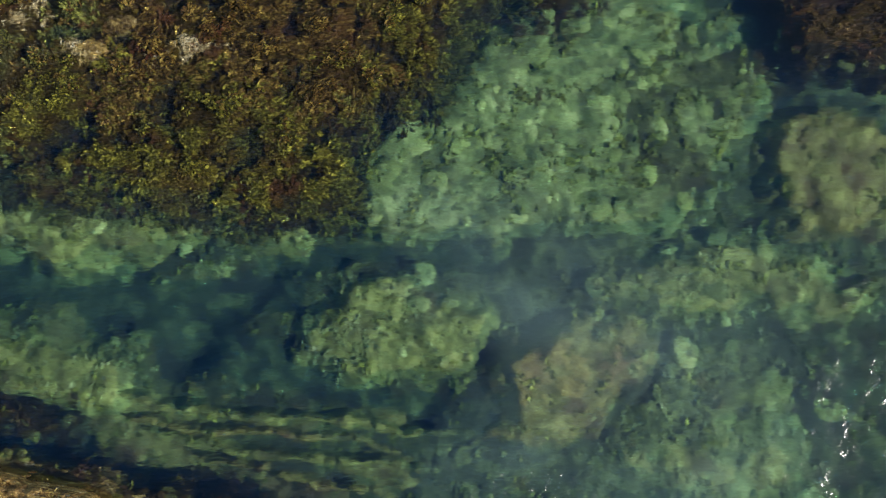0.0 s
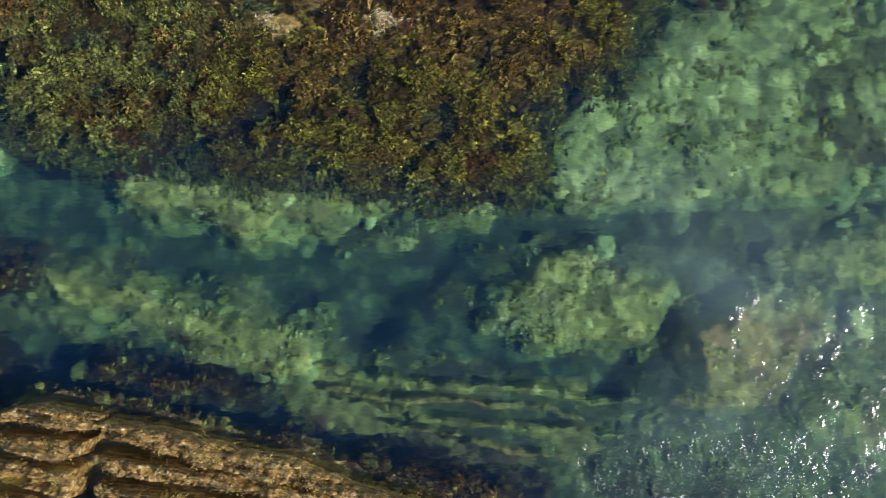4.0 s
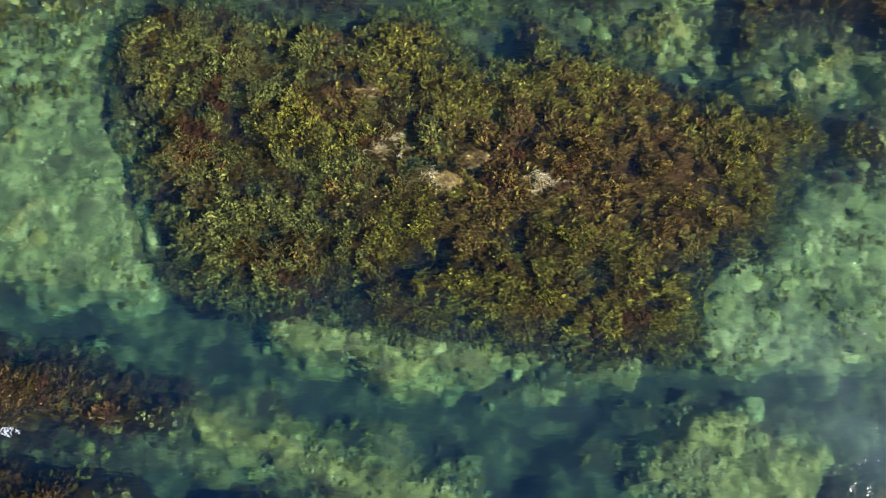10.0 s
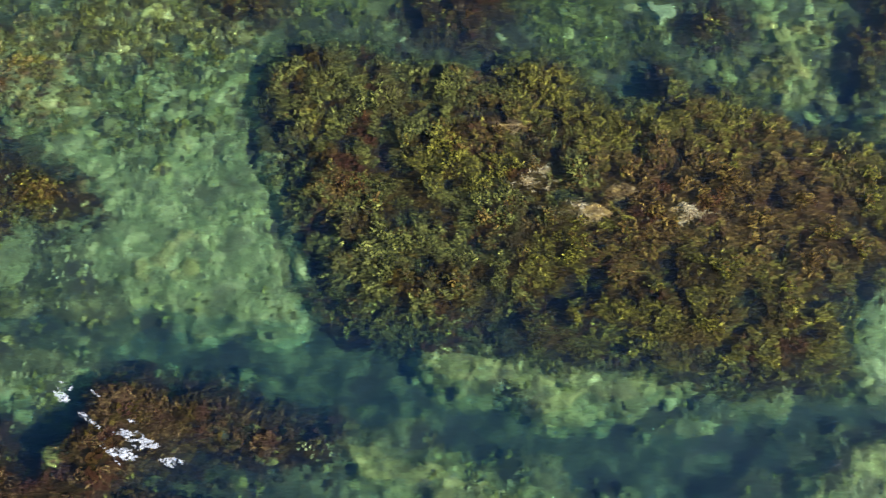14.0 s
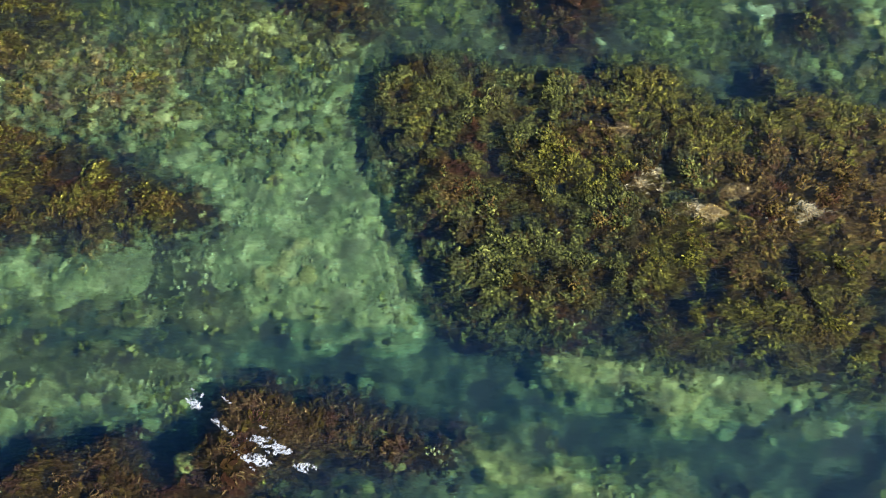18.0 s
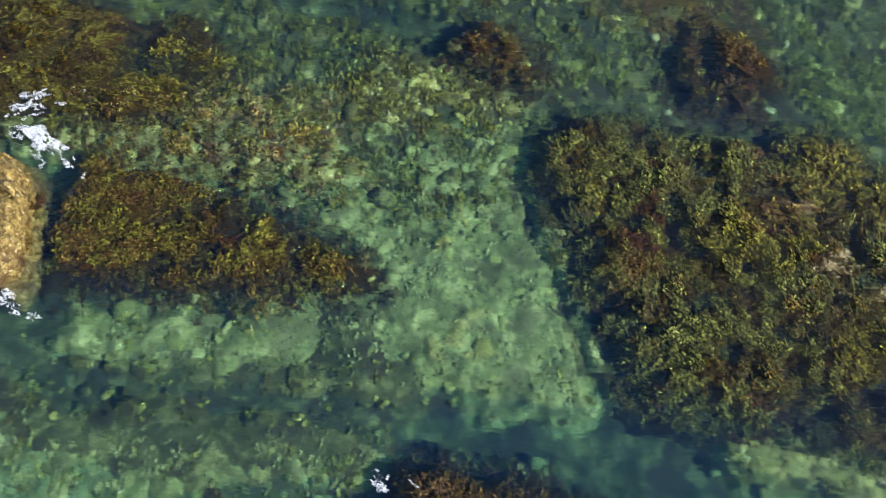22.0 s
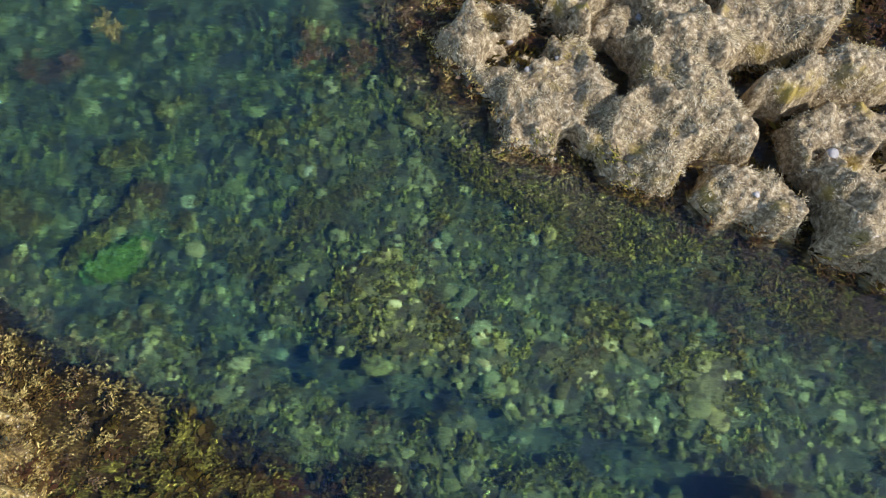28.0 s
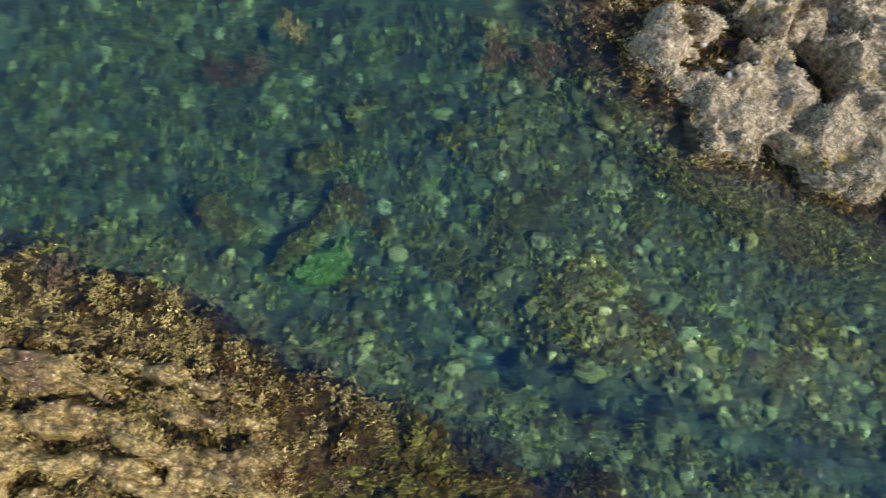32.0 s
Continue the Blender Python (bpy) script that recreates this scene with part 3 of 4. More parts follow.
SUNKEN += [
    ("brown_shelf", [(7.5, 4.4), (8.5, 4.8), (10.2, 4.7), (12, 3.0), (11, 2.0), (8.4, 1.8), (8.0, 2.4)], -0.8, BROWNISH),
    ("pale_shelf", [(3.8, -2.4), (5.2, -0.7), (7.9, -0.6), (8.4, -2.3), (9.5, -5.2), (5.9, -5.2), (3.5, -3.3)], -1.6, PALE),
    ("pale_shelf", [(-15.1, 0.1), (-13.0, 0.1), (-10.7, -0.1), (-9.6, -0.3), (-7.9, -0.9), (-7.5, -1.5), (-7.8, -2.1), (-8.9, -2.4), (-10.7, -2.0),
                    (-12.2, -1.1), (-13.9, -0.8), (-14.8, -0.4)], -0.95, PALE),
]
SUNKEN += [
    ("pale_shelf", [(-13.6, 3.3), (-9.5, 3.3), (-6.2, 2.9), (-3.2, 2.7), (-3.6, 1.6), (-6.9, 1.3), (-8.9, 0.9), (-10.9, 1.3), (-12.6, 1.9)], -1.05, PALE),
    ("pale_shelf", [(-26.2, 1.1), (-25.0, 1.3), (-23.3, 1.5), (-21.0, 1.3), (-22.0, 0.7), (-24.4, 0.7)], -1.15, PALE),
]
SUNKEN += [
    ("pale_shelf", [(-35, 2.0), (-29, 1.7), (-24.5, 1.9), (-20.5, 1.8), (-17.0, 1.6), (-17.4, 1.2), (-20.6, 1.2), (-22.3, 0.4), (-25.6, 0.5), (-26.3, -0.4), (-28.6, -0.6), (-35, -0.4)], -1.3, PALE),
]
for k, (name, poly, top, material) in enumerate(SUNKEN):
    rock(name, poly, -0.72 if top == -0.6 else -1.06 + 0.35 * (top + 1.0), 1.1, 0.2, 20 + k, PALE_OLIVE if material == PALE and poly[0][0] > -16 else material, 0.07,
         "pale green algae-coated rock shelf on the seabed" if material == PALE else "brown weed-stained rock shelf on the seabed", wobble=0.7, cobbled=0.015)
rock("brown_shelf", [(-8.8, -1.8), (-5, -2.0), (-0.8, -2.6), (-0.4, -4.6), (-1.6, -5.4), (-4, -4.9), (-7.2, -4.2), (-8.6, -3.2)], -1.45, 1.1, 0.2, 35, BROWNISH, 0.08,
     "low brown-green rock shelf under tilted ledges", wobble=0.5, cobbled=0.05, strata=(-0.13, 0.42, 0.12))
rock("pale_shelf", FIELD_WEST, -0.87, 1.6, 0.26, 36, PALE, 0.09, "broad shallow field of pale green stony seabed", wobble=0.8, cobbled=0.016, cracks=(([(-18.1, 11.3), (-17.95, 9), (-16.9, 6.4), (-15.7, 3.4)], 0.16, 0.3),))
rock("pale_shelf", SHELF_NE, -0.84, 1.2, 0.2, 37, PALE, 0.09, tilt=(-0.06, 0.0, 0.0, 4.0), label= "broad pale green stony shelf beside the kelp reef", wobble=0.8, cobbled=0.016, cracks=(([(3.0, 7.9), (2.5, 6.7), (2.0, 5.7)], 0.14, 0.3), ([(7.0, 7.0), (5.2, 6.1), (4.6, 5.0)], 0.12, 0.2)))
# blocks of pale rock north of the kelp
BLOCKS = [
    [(-3.9, 11.1), (-2.4, 11.5), (-1.4, 10.8), (-1.3, 9.8), (-2.5, 9.7), (-3.9, 10.3)],
    [(-3.3, 12.6), (-1.2, 12.7), (-1.1, 11.9), (-3.2, 11.8)],
    [(-0.6, 9.8), (1.0, 10.0), (2.3, 10.8), (2.4, 9.3), (0.8, 8.8), (-0.5, 9.1)],
    [(-6.4, 11.9), (-5.4, 11.9), (-5.3, 11.1), (-6.4, 11.2)],
    [(0.5, 10.9), (1.6, 11.0), (2.0, 10.4), (1.0, 10.3)],
    [(2.6, 10.3), (3.8, 10.0), (4.2, 8.9), (2.9, 8.9)],
]
for k, poly in enumerate(BLOCKS):
    rock("pale_block", poly, -0.74, 0.6, 0.3, 240 + k, PALE_OLIVE, 0.07, "cracked block of pale green algae-coated rock", wobble=0.8, grain=0.5, cobbled=0.03, pits=0.2)
# long narrow ledges that run side by side
for k, (y0, n) in enumerate(((-1.95, PALE_OLIVE), (-2.42, BROWNISH), (-2.9, PALE_OLIVE), (-3.38, BROWNISH))):
    w, e, thick = (-8.7, -8.0, -7.4, -6.2)[k], (-0.2, -1.5, -0.6, -2.0)[k], (0.36, 0.26, 0.34, 0.26)[k]
    line = [(w, y0 + 0.05), (w + 2.0, y0 - 0.2), (-4.2, y0 - 0.34), (e, y0 - 0.85), (e + 0.4, y0 - 1.0), (-4.2, y0 - 0.34 - thick), (w + 2.2, y0 - 0.2 - thick), (w + 0.3, y0 - 0.2)]
    rock("rock_ledge", line, -1.0 + 0.05 * k, 0.3, 0.2, 40 + k, n, 0.06, "narrow greenish ledge of tilted rock on the seabed", wobble=0.25, cobbled=0.06, pits=0.1)

WEEDY = [
    ([(-19.6, 1.2), (-16.9, 0.9), (-14.8, 0.3), (-14.7, -0.2), (-16.6, -0.2), (-20.0, 0.0)], -0.45, KELP_BROWN),
    ([(-19.5, -1.1), (-16.0, -1.5), (-15.2, -2.2), (-15.7, -3.0), (-17.2, -3.9), (-20.5, -4.6)], -0.3, KELP_BROWN),
    ([(-24.7, 0.0), (-22.4, 0.1), (-21.2, -0.6), (-20.8, 0.1), (-20.1, 1.3), (-17.8, 1.2), (-15.8, 0.7), (-18.5, -0.6), (-20, -1.8), (-25.3, -2.8)], -0.3, KELP_BROWN),
    ([(-29.9, 9.0), (-28.2, 8.8), (-24.8, 7.8), (-21.5, 6.1), (-21.2, 5.6), (-22.3, 5.3), (-24.1, 5.1), (-27.6, 5.2), (-30, 5.1)], -0.4, RUST_KELP),
]
WEEDY += [
    ([(-20.4, 12.8), (-19.0, 14.1), (-17.9, 13.6), (-17.2, 12.2), (-17.6, 11.6), (-19.0, 12.0)], -0.34, RUST_KELP),
    ([(-12.4, 14.3), (-11.4, 14.0), (-10.6, 12.4), (-11.5, 11.4), (-12.5, 12.0)], -0.34, RUST_KELP),
    ([(-29.0, 13.2), (-27.5, 13.6), (-26.4, 13.0), (-25.7, 11.6), (-26.4, 11.0), (-28.6, 11.1)], -0.5, KELP),
]
WEEDY += [
    ([(-44, 17.6), (-41.8, 17.7), (-38.5, 17.0), (-35.4, 15.5), (-32.6, 14.6), (-30.9, 14.1), (-29.2, 13.2), (-28.8, 11.5), (-26.4, 10.8), (-27.5, 9.8),
      (-31, 9.6), (-36.1, 8.3), (-46, 9)], -0.3, GOLD_WEED),
    ([(-28.7, 28), (-28.3, 24.8), (-25.8, 22.6), (-22.9, 20.9), (-20.6, 20.3), (-17.0, 18.9), (-13, 17.2), (-9, 18), (-9, 30), (-28, 31)], -0.25, KELP_BROWN),
]
WEEDY += [
    ([(-28.8, 26.5), (-27.6, 24.2), (-26.2, 22.7), (-25.2, 21.6), (-22.5, 20.5), (-22.5, 21.4), (-25.4, 22.6), (-26.6, 24.4), (-26.8, 26.5)], 0.05, GOLD_WEED),
    ([(-29.5, 10.2), (-26, 11.2), (-23.2, 10.4), (-21.8, 8.6), (-24.2, 8.1), (-28.5, 9.0)], -0.62, GOLD_WEED),
    ([(-14.1, -2.2), (-12.5, -1.9), (-9.0, -2.5), (-9.2, -3.0), (-11.4, -2.8)], -0.6, KELP_BROWN),
    ([(-9.6, -3.6), (-6.0, -4.1), (-3.3, -4.6), (-2.4, -5.2), (-4.7, -5.1), (-8.7, -4.0)], -0.25, KELP_BROWN),
]
WEEDY += [
    ([(-0.7, 11.8), (-0.1, 12.6), (1.2, 14.4), (4.6, 14.4), (5.0, 10.6), (3.5, 10.5), (2.2, 11.2), (1.0, 11.4), (-0.5, 11.3)], -0.5, RUST_KELP),
    ([(-0.8, 11.1), (0.2, 11.2), (-0.1, 10.2), (-0.8, 10.1)], -0.6, KELP),
    ([(-5.5, 12.9), (-3.8, 13.0), (-4.0, 11.8), (-5.2, 11.7)], -0.6, KELP_BROWN),
    ([(-13.6, 13.6), (-13.2, 14.4), (-12.2, 14.5), (-12.3, 12.6), (-11.2, 11.6), (-13.3, 11.6)], -0.55, KELP_BROWN),
    ([(7.7, 9.5), (7.7, 7.3), (8.0, 5.8), (9.1, 5.7), (10.3, 5.3), (13, 5.2), (13, 9.5)], -0.45, KELP_BROWN),
    ([(-34, 9.8), (-30.5, 10.3), (-28, 10.4), (-26, 9.6), (-24.2, 8.8), (-24.4, 7.9), (-26.4, 7.8), (-28.4, 8.0), (-29.6, 8.2), (-31, 8.9), (-34, 9.2)], -0.62, KELP),
    ([(1.3, 8.4), (1.5, 7.5), (2.0, 6.9), (2.7, 6.9), (3.2, 7.4), (3.0, 8.4)], -0.5, KELP_BROWN),
]
for k, (poly, top, material) in enumerate(WEEDY):
    rock("reef_rock", poly, -0.6 if top == -0.4 else min(top - 0.1, -0.35), 0.8, 0.26, 50 + k, PALE if top == -0.62 else REEF, 0.09, "dark low reef rock under brown weed", wobble=0.5, dome=0.36, broad=0.75, grain=0.35, pits=0.3)

# ---- rocks above the water ----
ledge = tagged(new("rock_ledge"), "tawny layered rock ledge above the water with dark cracks", "rock")
ledge.location = (-10, -4.6, -1.2)
LAYERS = [
    ([(-15.0, -3.15), (-14.2, -2.85), (-13.5, -2.8), (-12.2, -3.05), (-12.3, -3.4), (-13.6, -3.32)], 0.55),
    ([(-14.9, -3.5), (-13.6, -3.42), (-12.4, -3.45), (-12.5, -3.85), (-13.2, -4.0), (-13.9, -3.85)], 0.6),
    ([(-15.2, -4.05), (-14.5, -3.95), (-12.75, -4.12), (-12.75, -4.8), (-13.6, -4.6), (-14.9, -4.25)], 0.55),
    ([(-16.3, -4.8), (-15.6, -4.5), (-14.5, -4.7), (-12.7, -5.1), (-12.4, -6.4), (-16.6, -6.4)], 0.45),
]
LAYERS += [
    ([(-12.2, -3.2), (-10.8, -3.35), (-8.3, -3.9), (-6.4, -4.6), (-4.6, -5.0), (-5.2, -5.15), (-9.0, -4.3), (-10.6, -3.95), (-12.3, -3.6)], 0.55),
    ([(-12.3, -3.85), (-10.6, -4.05), (-8.8, -4.4), (-6.6, -4.85), (-5.0, -5.25), (-3.6, -5.45), (-4.0, -5.7), (-9.0, -4.75), (-11.9, -4.3)], 0.5),
    ([(-12.3, -4.5), (-9.2, -4.9), (-5.2, -5.6), (-4.2, -6.4), (-12.2, -6.4)], 0.5),
    ([(-16.4, -4.6), (-15.0, -3.0), (-13.8, -2.75), (-8.3, -3.85), (-4.2, -5.3), (-4.2, -6.4), (-16.4, -6.4)], -0.5),
]
for k, (poly, top) in enumerate(LAYERS):
    rock("slab", poly, top, 0.1, 0.22, 70 + k, GOLD, 0.03 if top > 0 else 0.08, parent=ledge, wobble=0.13, strata=(-0.19, 0.26, 0.16), thin=0.3, grain=0.34, fine=0.7, grit=0.08, foot=-1.2 if top < 0 else -0.6)

golds = []
for label, where in (("wet golden-brown rock block standing out of the water", (-32, 6.5, -1.2)), ("golden-brown layered shore rock with dark cracks", (-39, 13, -1.2))):
    golds.append(tagged(new("shore_rock"), label, "rock"))
    golds[-1].location = where
rock("rock_body", [(-35.2, 7.0), (-33.5, 8.9), (-32.4, 8.6), (-31.0, 8.5), (-30.5, 7.8), (-30.1, 7.1), (-29.9, 6.1), (-29.85, 5.2), (-30.2, 4.8), (-31.1, 5.0), (-34.5, 4.6)],
     0.65, 0.4, 0.22, 81, GOLD_MOSS, 0.045, parent=golds[0], wobble=0.3, strata=(0.05, 0.6, 0.1), thin=0.22, grain=0.6,
     cracks=(([(-35, 7.5), (-32, 7.75), (-30.4, 7.0)], 0.1, 0.5), ([(-35, 8.4), (-32.5, 8.3), (-31, 8.1)], 0.09, 0.5), ([(-33, 6.2), (-31.2, 6.0)], 0.06, 0.3)))
rock("rock_body", [(-46, 15.9), (-42.8, 15.7), (-40.6, 15.5), (-38.2, 15.3), (-36.2, 14.9), (-35.2, 14.2), (-34.6, 13.0), (-34.6, 11.6), (-36.4, 11.0), (-40, 10.5), (-46, 10.5)],
     0.34, 0.7, 0.3, 83, GOLD_MOSS, 0.045, parent=golds[1], wobble=0.4, strata=(-0.28, 0.62, 0.2), thin=0.34, grain=0.6, dome=0.1,
     cracks=(([(-43, 15.0), (-40.5, 15.25), (-39.1, 15.3), (-37.2, 15.3)], 0.16, 0.9), ([(-42, 13.7), (-40.4, 14.0), (-39.7, 14.2), (-38.6, 14.0), (-37.4, 13.5), (-35.9, 13.5)], 0.18, 1.0),
             ([(-40.8, 12.25), (-39, 12.2), (-38.0, 12.0)], 0.17, 0.9), ([(-39.8, 14.8), (-38, 14.55), (-36.3, 14.2)], 0.11, 0.7), ([(-41, 13.2), (-39, 13.0), (-37.3, 12.6)], 0.12, 0.8)))

SHORES = [
    ([(-27.4, 24.6), (-26.6, 26.4), (-24.4, 26.2), (-22.9, 25.0), (-22.2, 24.0), (-22.4, 22.8), (-21.9, 21.6), (-22.4, 20.9), (-23.7, 21.3), (-25.4, 21.8), (-25.8, 22.9), (-26.6, 23.7)], 0.36),
    ([(-24.6, 25.7), (-24.6, 31), (-16, 31.5), (-16.3, 25.8), (-17.0, 25.0), (-18.9, 24.6), (-19.6, 23.8), (-18.8, 23.2), (-18.4, 22.6), (-18.7, 21.9), (-20.6, 21.6),
      (-20.9, 20.8), (-22.2, 20.9), (-22.9, 21.6), (-22.9, 22.9), (-21.9, 23.6), (-22.0, 24.5), (-22.6, 25.2)], 0.95),
]
SHORES += [
    ([(-20.1, 21.4), (-19.6, 21.6), (-18.5, 21.5), (-17.9, 21.0), (-17.5, 20.1), (-17.9, 19.8), (-19.6, 20.0), (-20.4, 20.6)], 0.55),
    ([(-18.1, 22.7), (-17.0, 23.6), (-12, 24.0), (-11, 18.0), (-15.8, 18.8), (-17.3, 19.5), (-17.4, 20.6), (-17.9, 21.5)], 0.9),
    ([(-19.0, 24.0), (-18.0, 24.5), (-15.5, 25.4), (-12, 27), (-12, 24.3), (-17.0, 23.8), (-18.0, 23.2), (-19.1, 23.3)], 0.95),
]
shores = []
for k, (poly, top) in enumerate(SHORES):
    shores.append(tagged(new("shore_rock"), "grey-brown barnacled shore rock matted with dry weed", "rock"))
    shores[k].location = (sum(q[0] for q in poly) / len(poly), sum(q[1] for q in poly) / len(poly), -1.2)
    rock("rock_body", poly, top, 0.9 if k == 0 else 0.5, 0.95, 90 + k, SHORE, 0.046, parent=shores[k], wobble=0.4, grain=1.7, dome=0.14, pits=0.8, hollow=1.6, fine=0.4, cobbled=0.08, grit=0.09)

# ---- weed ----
# real brown fronds, toned down so the canopy gaps look shaded
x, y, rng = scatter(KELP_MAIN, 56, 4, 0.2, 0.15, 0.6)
weed("kelp_understory", x, y, rng, UNDER, "brown kelp fronds lying under the canopy, colour darkened as gap shade", 4, 0.12, 0.075, top=0.1, rise=(0.05, 0.5))
x, y, rng = scatter(KELP_MAIN, 240, 5, 0.3, 0.5, 0.5)
HEART = (-7.5, 6.4)
CRESTS = ((-10.15, 6.8), (-8.6, 6.1), (-6.3, 6.1), (-10.7, 8.4), (-7.6, 6.8))
for cx, cy in CRESTS:
    off = np.hypot((x - cx) / 0.55, (y - cy) / 0.32) > 1 + fbm(x, y, 0.4, 2, 66)
    x, y = x[off], y[off]
crown = 0.64 + 1.1 * fbm(x, y, 1.8, 3, 61) - 0.42 * np.hypot((x + 6.8) / 6.0, (y - 7.2) / 2.6)
brown = crown > 0.15 + 0.7 * rng.random(len(x))
green = ~brown & (1.3 * fbm(x, y, 2.4, 3, 63) - 0.05 - 0.08 * (x + 9) - 0.05 * (y - 5) + 0.35 * (rng.random(len(x)) - 0.5) > 0)
for part_of, material, label in ((~brown & ~green, KELP, "dense olive and yellow kelp bed swaying on the reef"), (green, KELP_GREEN, "grey-green kelp bed swaying on the reef"),
                                 (brown, RUST_KELP, "dense rusty brown kelp bed at the crown of the reef")):
    weed("kelp_bed", x[part_of], y[part_of], rng, material, label, 7, 0.10, 0.040, 0.7, top=0.12, rise=(0.2, 1.1), clump=(0.34, 0.44, 0.16), heart=HEART)

for k, (poly, top, material) in enumerate(WEEDY):
    # UNDER beds carry painted gap shade in their colour; TAN_WEED beds do not
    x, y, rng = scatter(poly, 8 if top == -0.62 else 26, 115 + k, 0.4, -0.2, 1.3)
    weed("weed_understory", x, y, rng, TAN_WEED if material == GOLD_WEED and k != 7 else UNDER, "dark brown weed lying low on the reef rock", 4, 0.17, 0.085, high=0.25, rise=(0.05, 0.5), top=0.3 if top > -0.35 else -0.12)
    x, y, rng = scatter(poly, 45 if top == -0.62 else 112 if material == GOLD_WEED else 95, 100 + k, 0.6, 0.6, 1.5)
    fine = material == GOLD_WEED
    if k == 7:
        east = x + 3 * fbm(x, y, 2.0, 3, 67) > -34.0
        weed("weed_bed", x[east], y[east], rng, KELP, "olive-brown weed bed beside the shore rock, just under water", 7, 0.09, 0.03, 0.9, rise=(0.2, 1.0), top=-0.05, clump=(0.3, 0.3, 0.08))
        x, y = x[~east], y[~east]
    weed("weed_bed", x, y, rng, material, "golden-brown tufted seaweed bed on low shore rock" if fine else "brown bladed seaweed bed on low reef rock", 6, 0.085 if fine else 0.1,
         0.028 if fine else 0.025, 0.9, high=-0.05 if k == 8 else 0.3, rise=(0.2, 1.1), top=0.35 if fine else 0.03 if top > -0.35 else -0.06, clump=(0.27 if fine else 0.33, 0.3, 0.1))
x, y, rng = scatter([(-37.0, 15.3), (-35.0, 15.0), (-33.9, 13.4), (-34.2, 12.6), (-35.3, 12.9), (-36.2, 14.0)], 190, 127, 0.2, 0.5, 0.5)
weed("weed_bed", x, y, rng, RUST_KELP, "wet brown weed lying over the edge of the shore rock", 6, 0.1, 0.028, 0.9, rise=(0.1, 0.7), clump=(0.3, 0.3, 0.05))
x, y, rng = scatter(WEEDY[3][0], 75, 128, 0.3, 0.6, 1.2)
weed("weed_bed", x, y, rng, KELP, "yellow-green weed tufts among red-brown weed", 6, 0.1, 0.036, 0.9, rise=(0.2, 1.1), top=-0.06, clump=(0.37, 0.4, 0.1))
for k, (poly, top) in enumerate(SHORES):
    x, y, rng = scatter(poly, 420 if k < 3 else 300, 130 + k, 0.1, 0.7)
    seen = y < 27.2
    x, y = x[seen], y[seen]
    weed("weed_mat", x, y, rng, DRY_WEED, "", 3, 0.075, 0.011, 0.2, 0.006, low=0.1, rise=(-0.55, -0.2), parent=shores[k], drape=1.2)
for k, (poly, top) in enumerate(SHORES[:4]):
    x, y, rng = scatter(poly, 115, 140 + k, 0.7, 0.3)
    rim = inside(poly, x, y) < 0.35
    weed("weed_fringe", x[rim], y[rim], rng, RUST_KELP, "", 5, 0.15, 0.032, 0.7, 0.0, low=-0.75, high=0.2, rise=(-0.2, 0.5), parent=shores[k])
LEDGE = [(-16.6, -4.9), (-15.2, -2.8), (-13.5, -2.6), (-8.3, -3.6), (-4.0, -5.2), (-4.2, -6.4), (-16.4, -6.4)]
x, y, rng = scatter(LEDGE, 170, 150, 0.1, 0.7)
weed("weed_fringe", x, y, rng, GOLD_WEED, "", 5, 0.06, 0.012, 0.6, 0.0, low=-0.2, rise=(-0.2, 0.4), parent=ledge)
for k, (poly, thing) in enumerate(((LEDGE, ledge), ([(-35.2, 7.0), (-33.5, 8.9), (-31.0, 8.6), (-29.4, 7.0), (-29.3, 5.1), (-34.5, 4.4)], golds[0]),
                                  ([(-46, 15.9), (-40.6, 15.5), (-36.2, 14.9), (-34.2, 13.0), (-34.2, 11.6), (-40, 10.5), (-46, 10.5)], golds[1]))):
    x, y, rng = scatter(poly, (230, 200, 120)[k], 152 + k, 0.0, 0.55)
    weed("weed_mat", x, y, rng, TAN_WEED if k == 0 else GOLD_WEED, "", 4, 0.05, 0.012, 0.6, 0.0, low=0.05, rise=(-0.2, 0.4), parent=thing)

# small rocks and pale tufts that break the surface on the reef
for k, (cx, cy) in enumerate(CRESTS):
    tuft = [(cx + 0.42 * math.cos(a) * (1.5 if k else 1.0), cy + 0.24 * math.sin(a)) for a in np.linspace(0, 5.6, 8)]
    rock("reef_crest", tuft, 0.1 if k < 3 else -0.02, 0.5, 0.2, 160 + k, GOLD_MOSS, 0.05, "pale weed-covered rock crest just breaking the surface", wobble=0.3, foot=-0.7)
    x, y, rng = scatter(tuft, 300, 165 + k, 0.35, 0.6)
    weed("dry_weed", x, y, rng, TAN_WEED if k > 2 else DRY_WEED, "pale brown weed tuft drying on a rock crest", 5, 0.12, 0.016, 0.6, 0.0, low=-0.3, rise=(-0.1, 0.4))

# ---- stones on the seabed ----
FLOOR = [(-42, 17.5), (-36, 16.8), (-30, 14.2), (-25, 11.5), (-24, 8.6), (-20.5, 7), (-17.2, 8.8), (-17.6, 12), (-13, 12), (-9, 12), (-1, 9.6), (4, 8.5), (6, 14),
         (-8, 17), (-13, 17), (-20, 20), (-23, 21), (-27, 23.5), (-28.5, 26), (-44, 27), (-46, 20)]
SOUTH = [(-30, 4.6), (-15, 4), (-12, 3), (0, 3), (12, 9), (13, -6), (-12, -4), (-30, -3)]
TEAL = [(-29.1, 18.1), (-27.2, 19.0), (-24.2, 18.9), (-19.8, 17.9), (-15.0, 17.2), (-15.2, 15.4), (-19.6, 15.3), (-22.8, 15.6), (-25.0, 16.2), (-28.1, 17.0)]
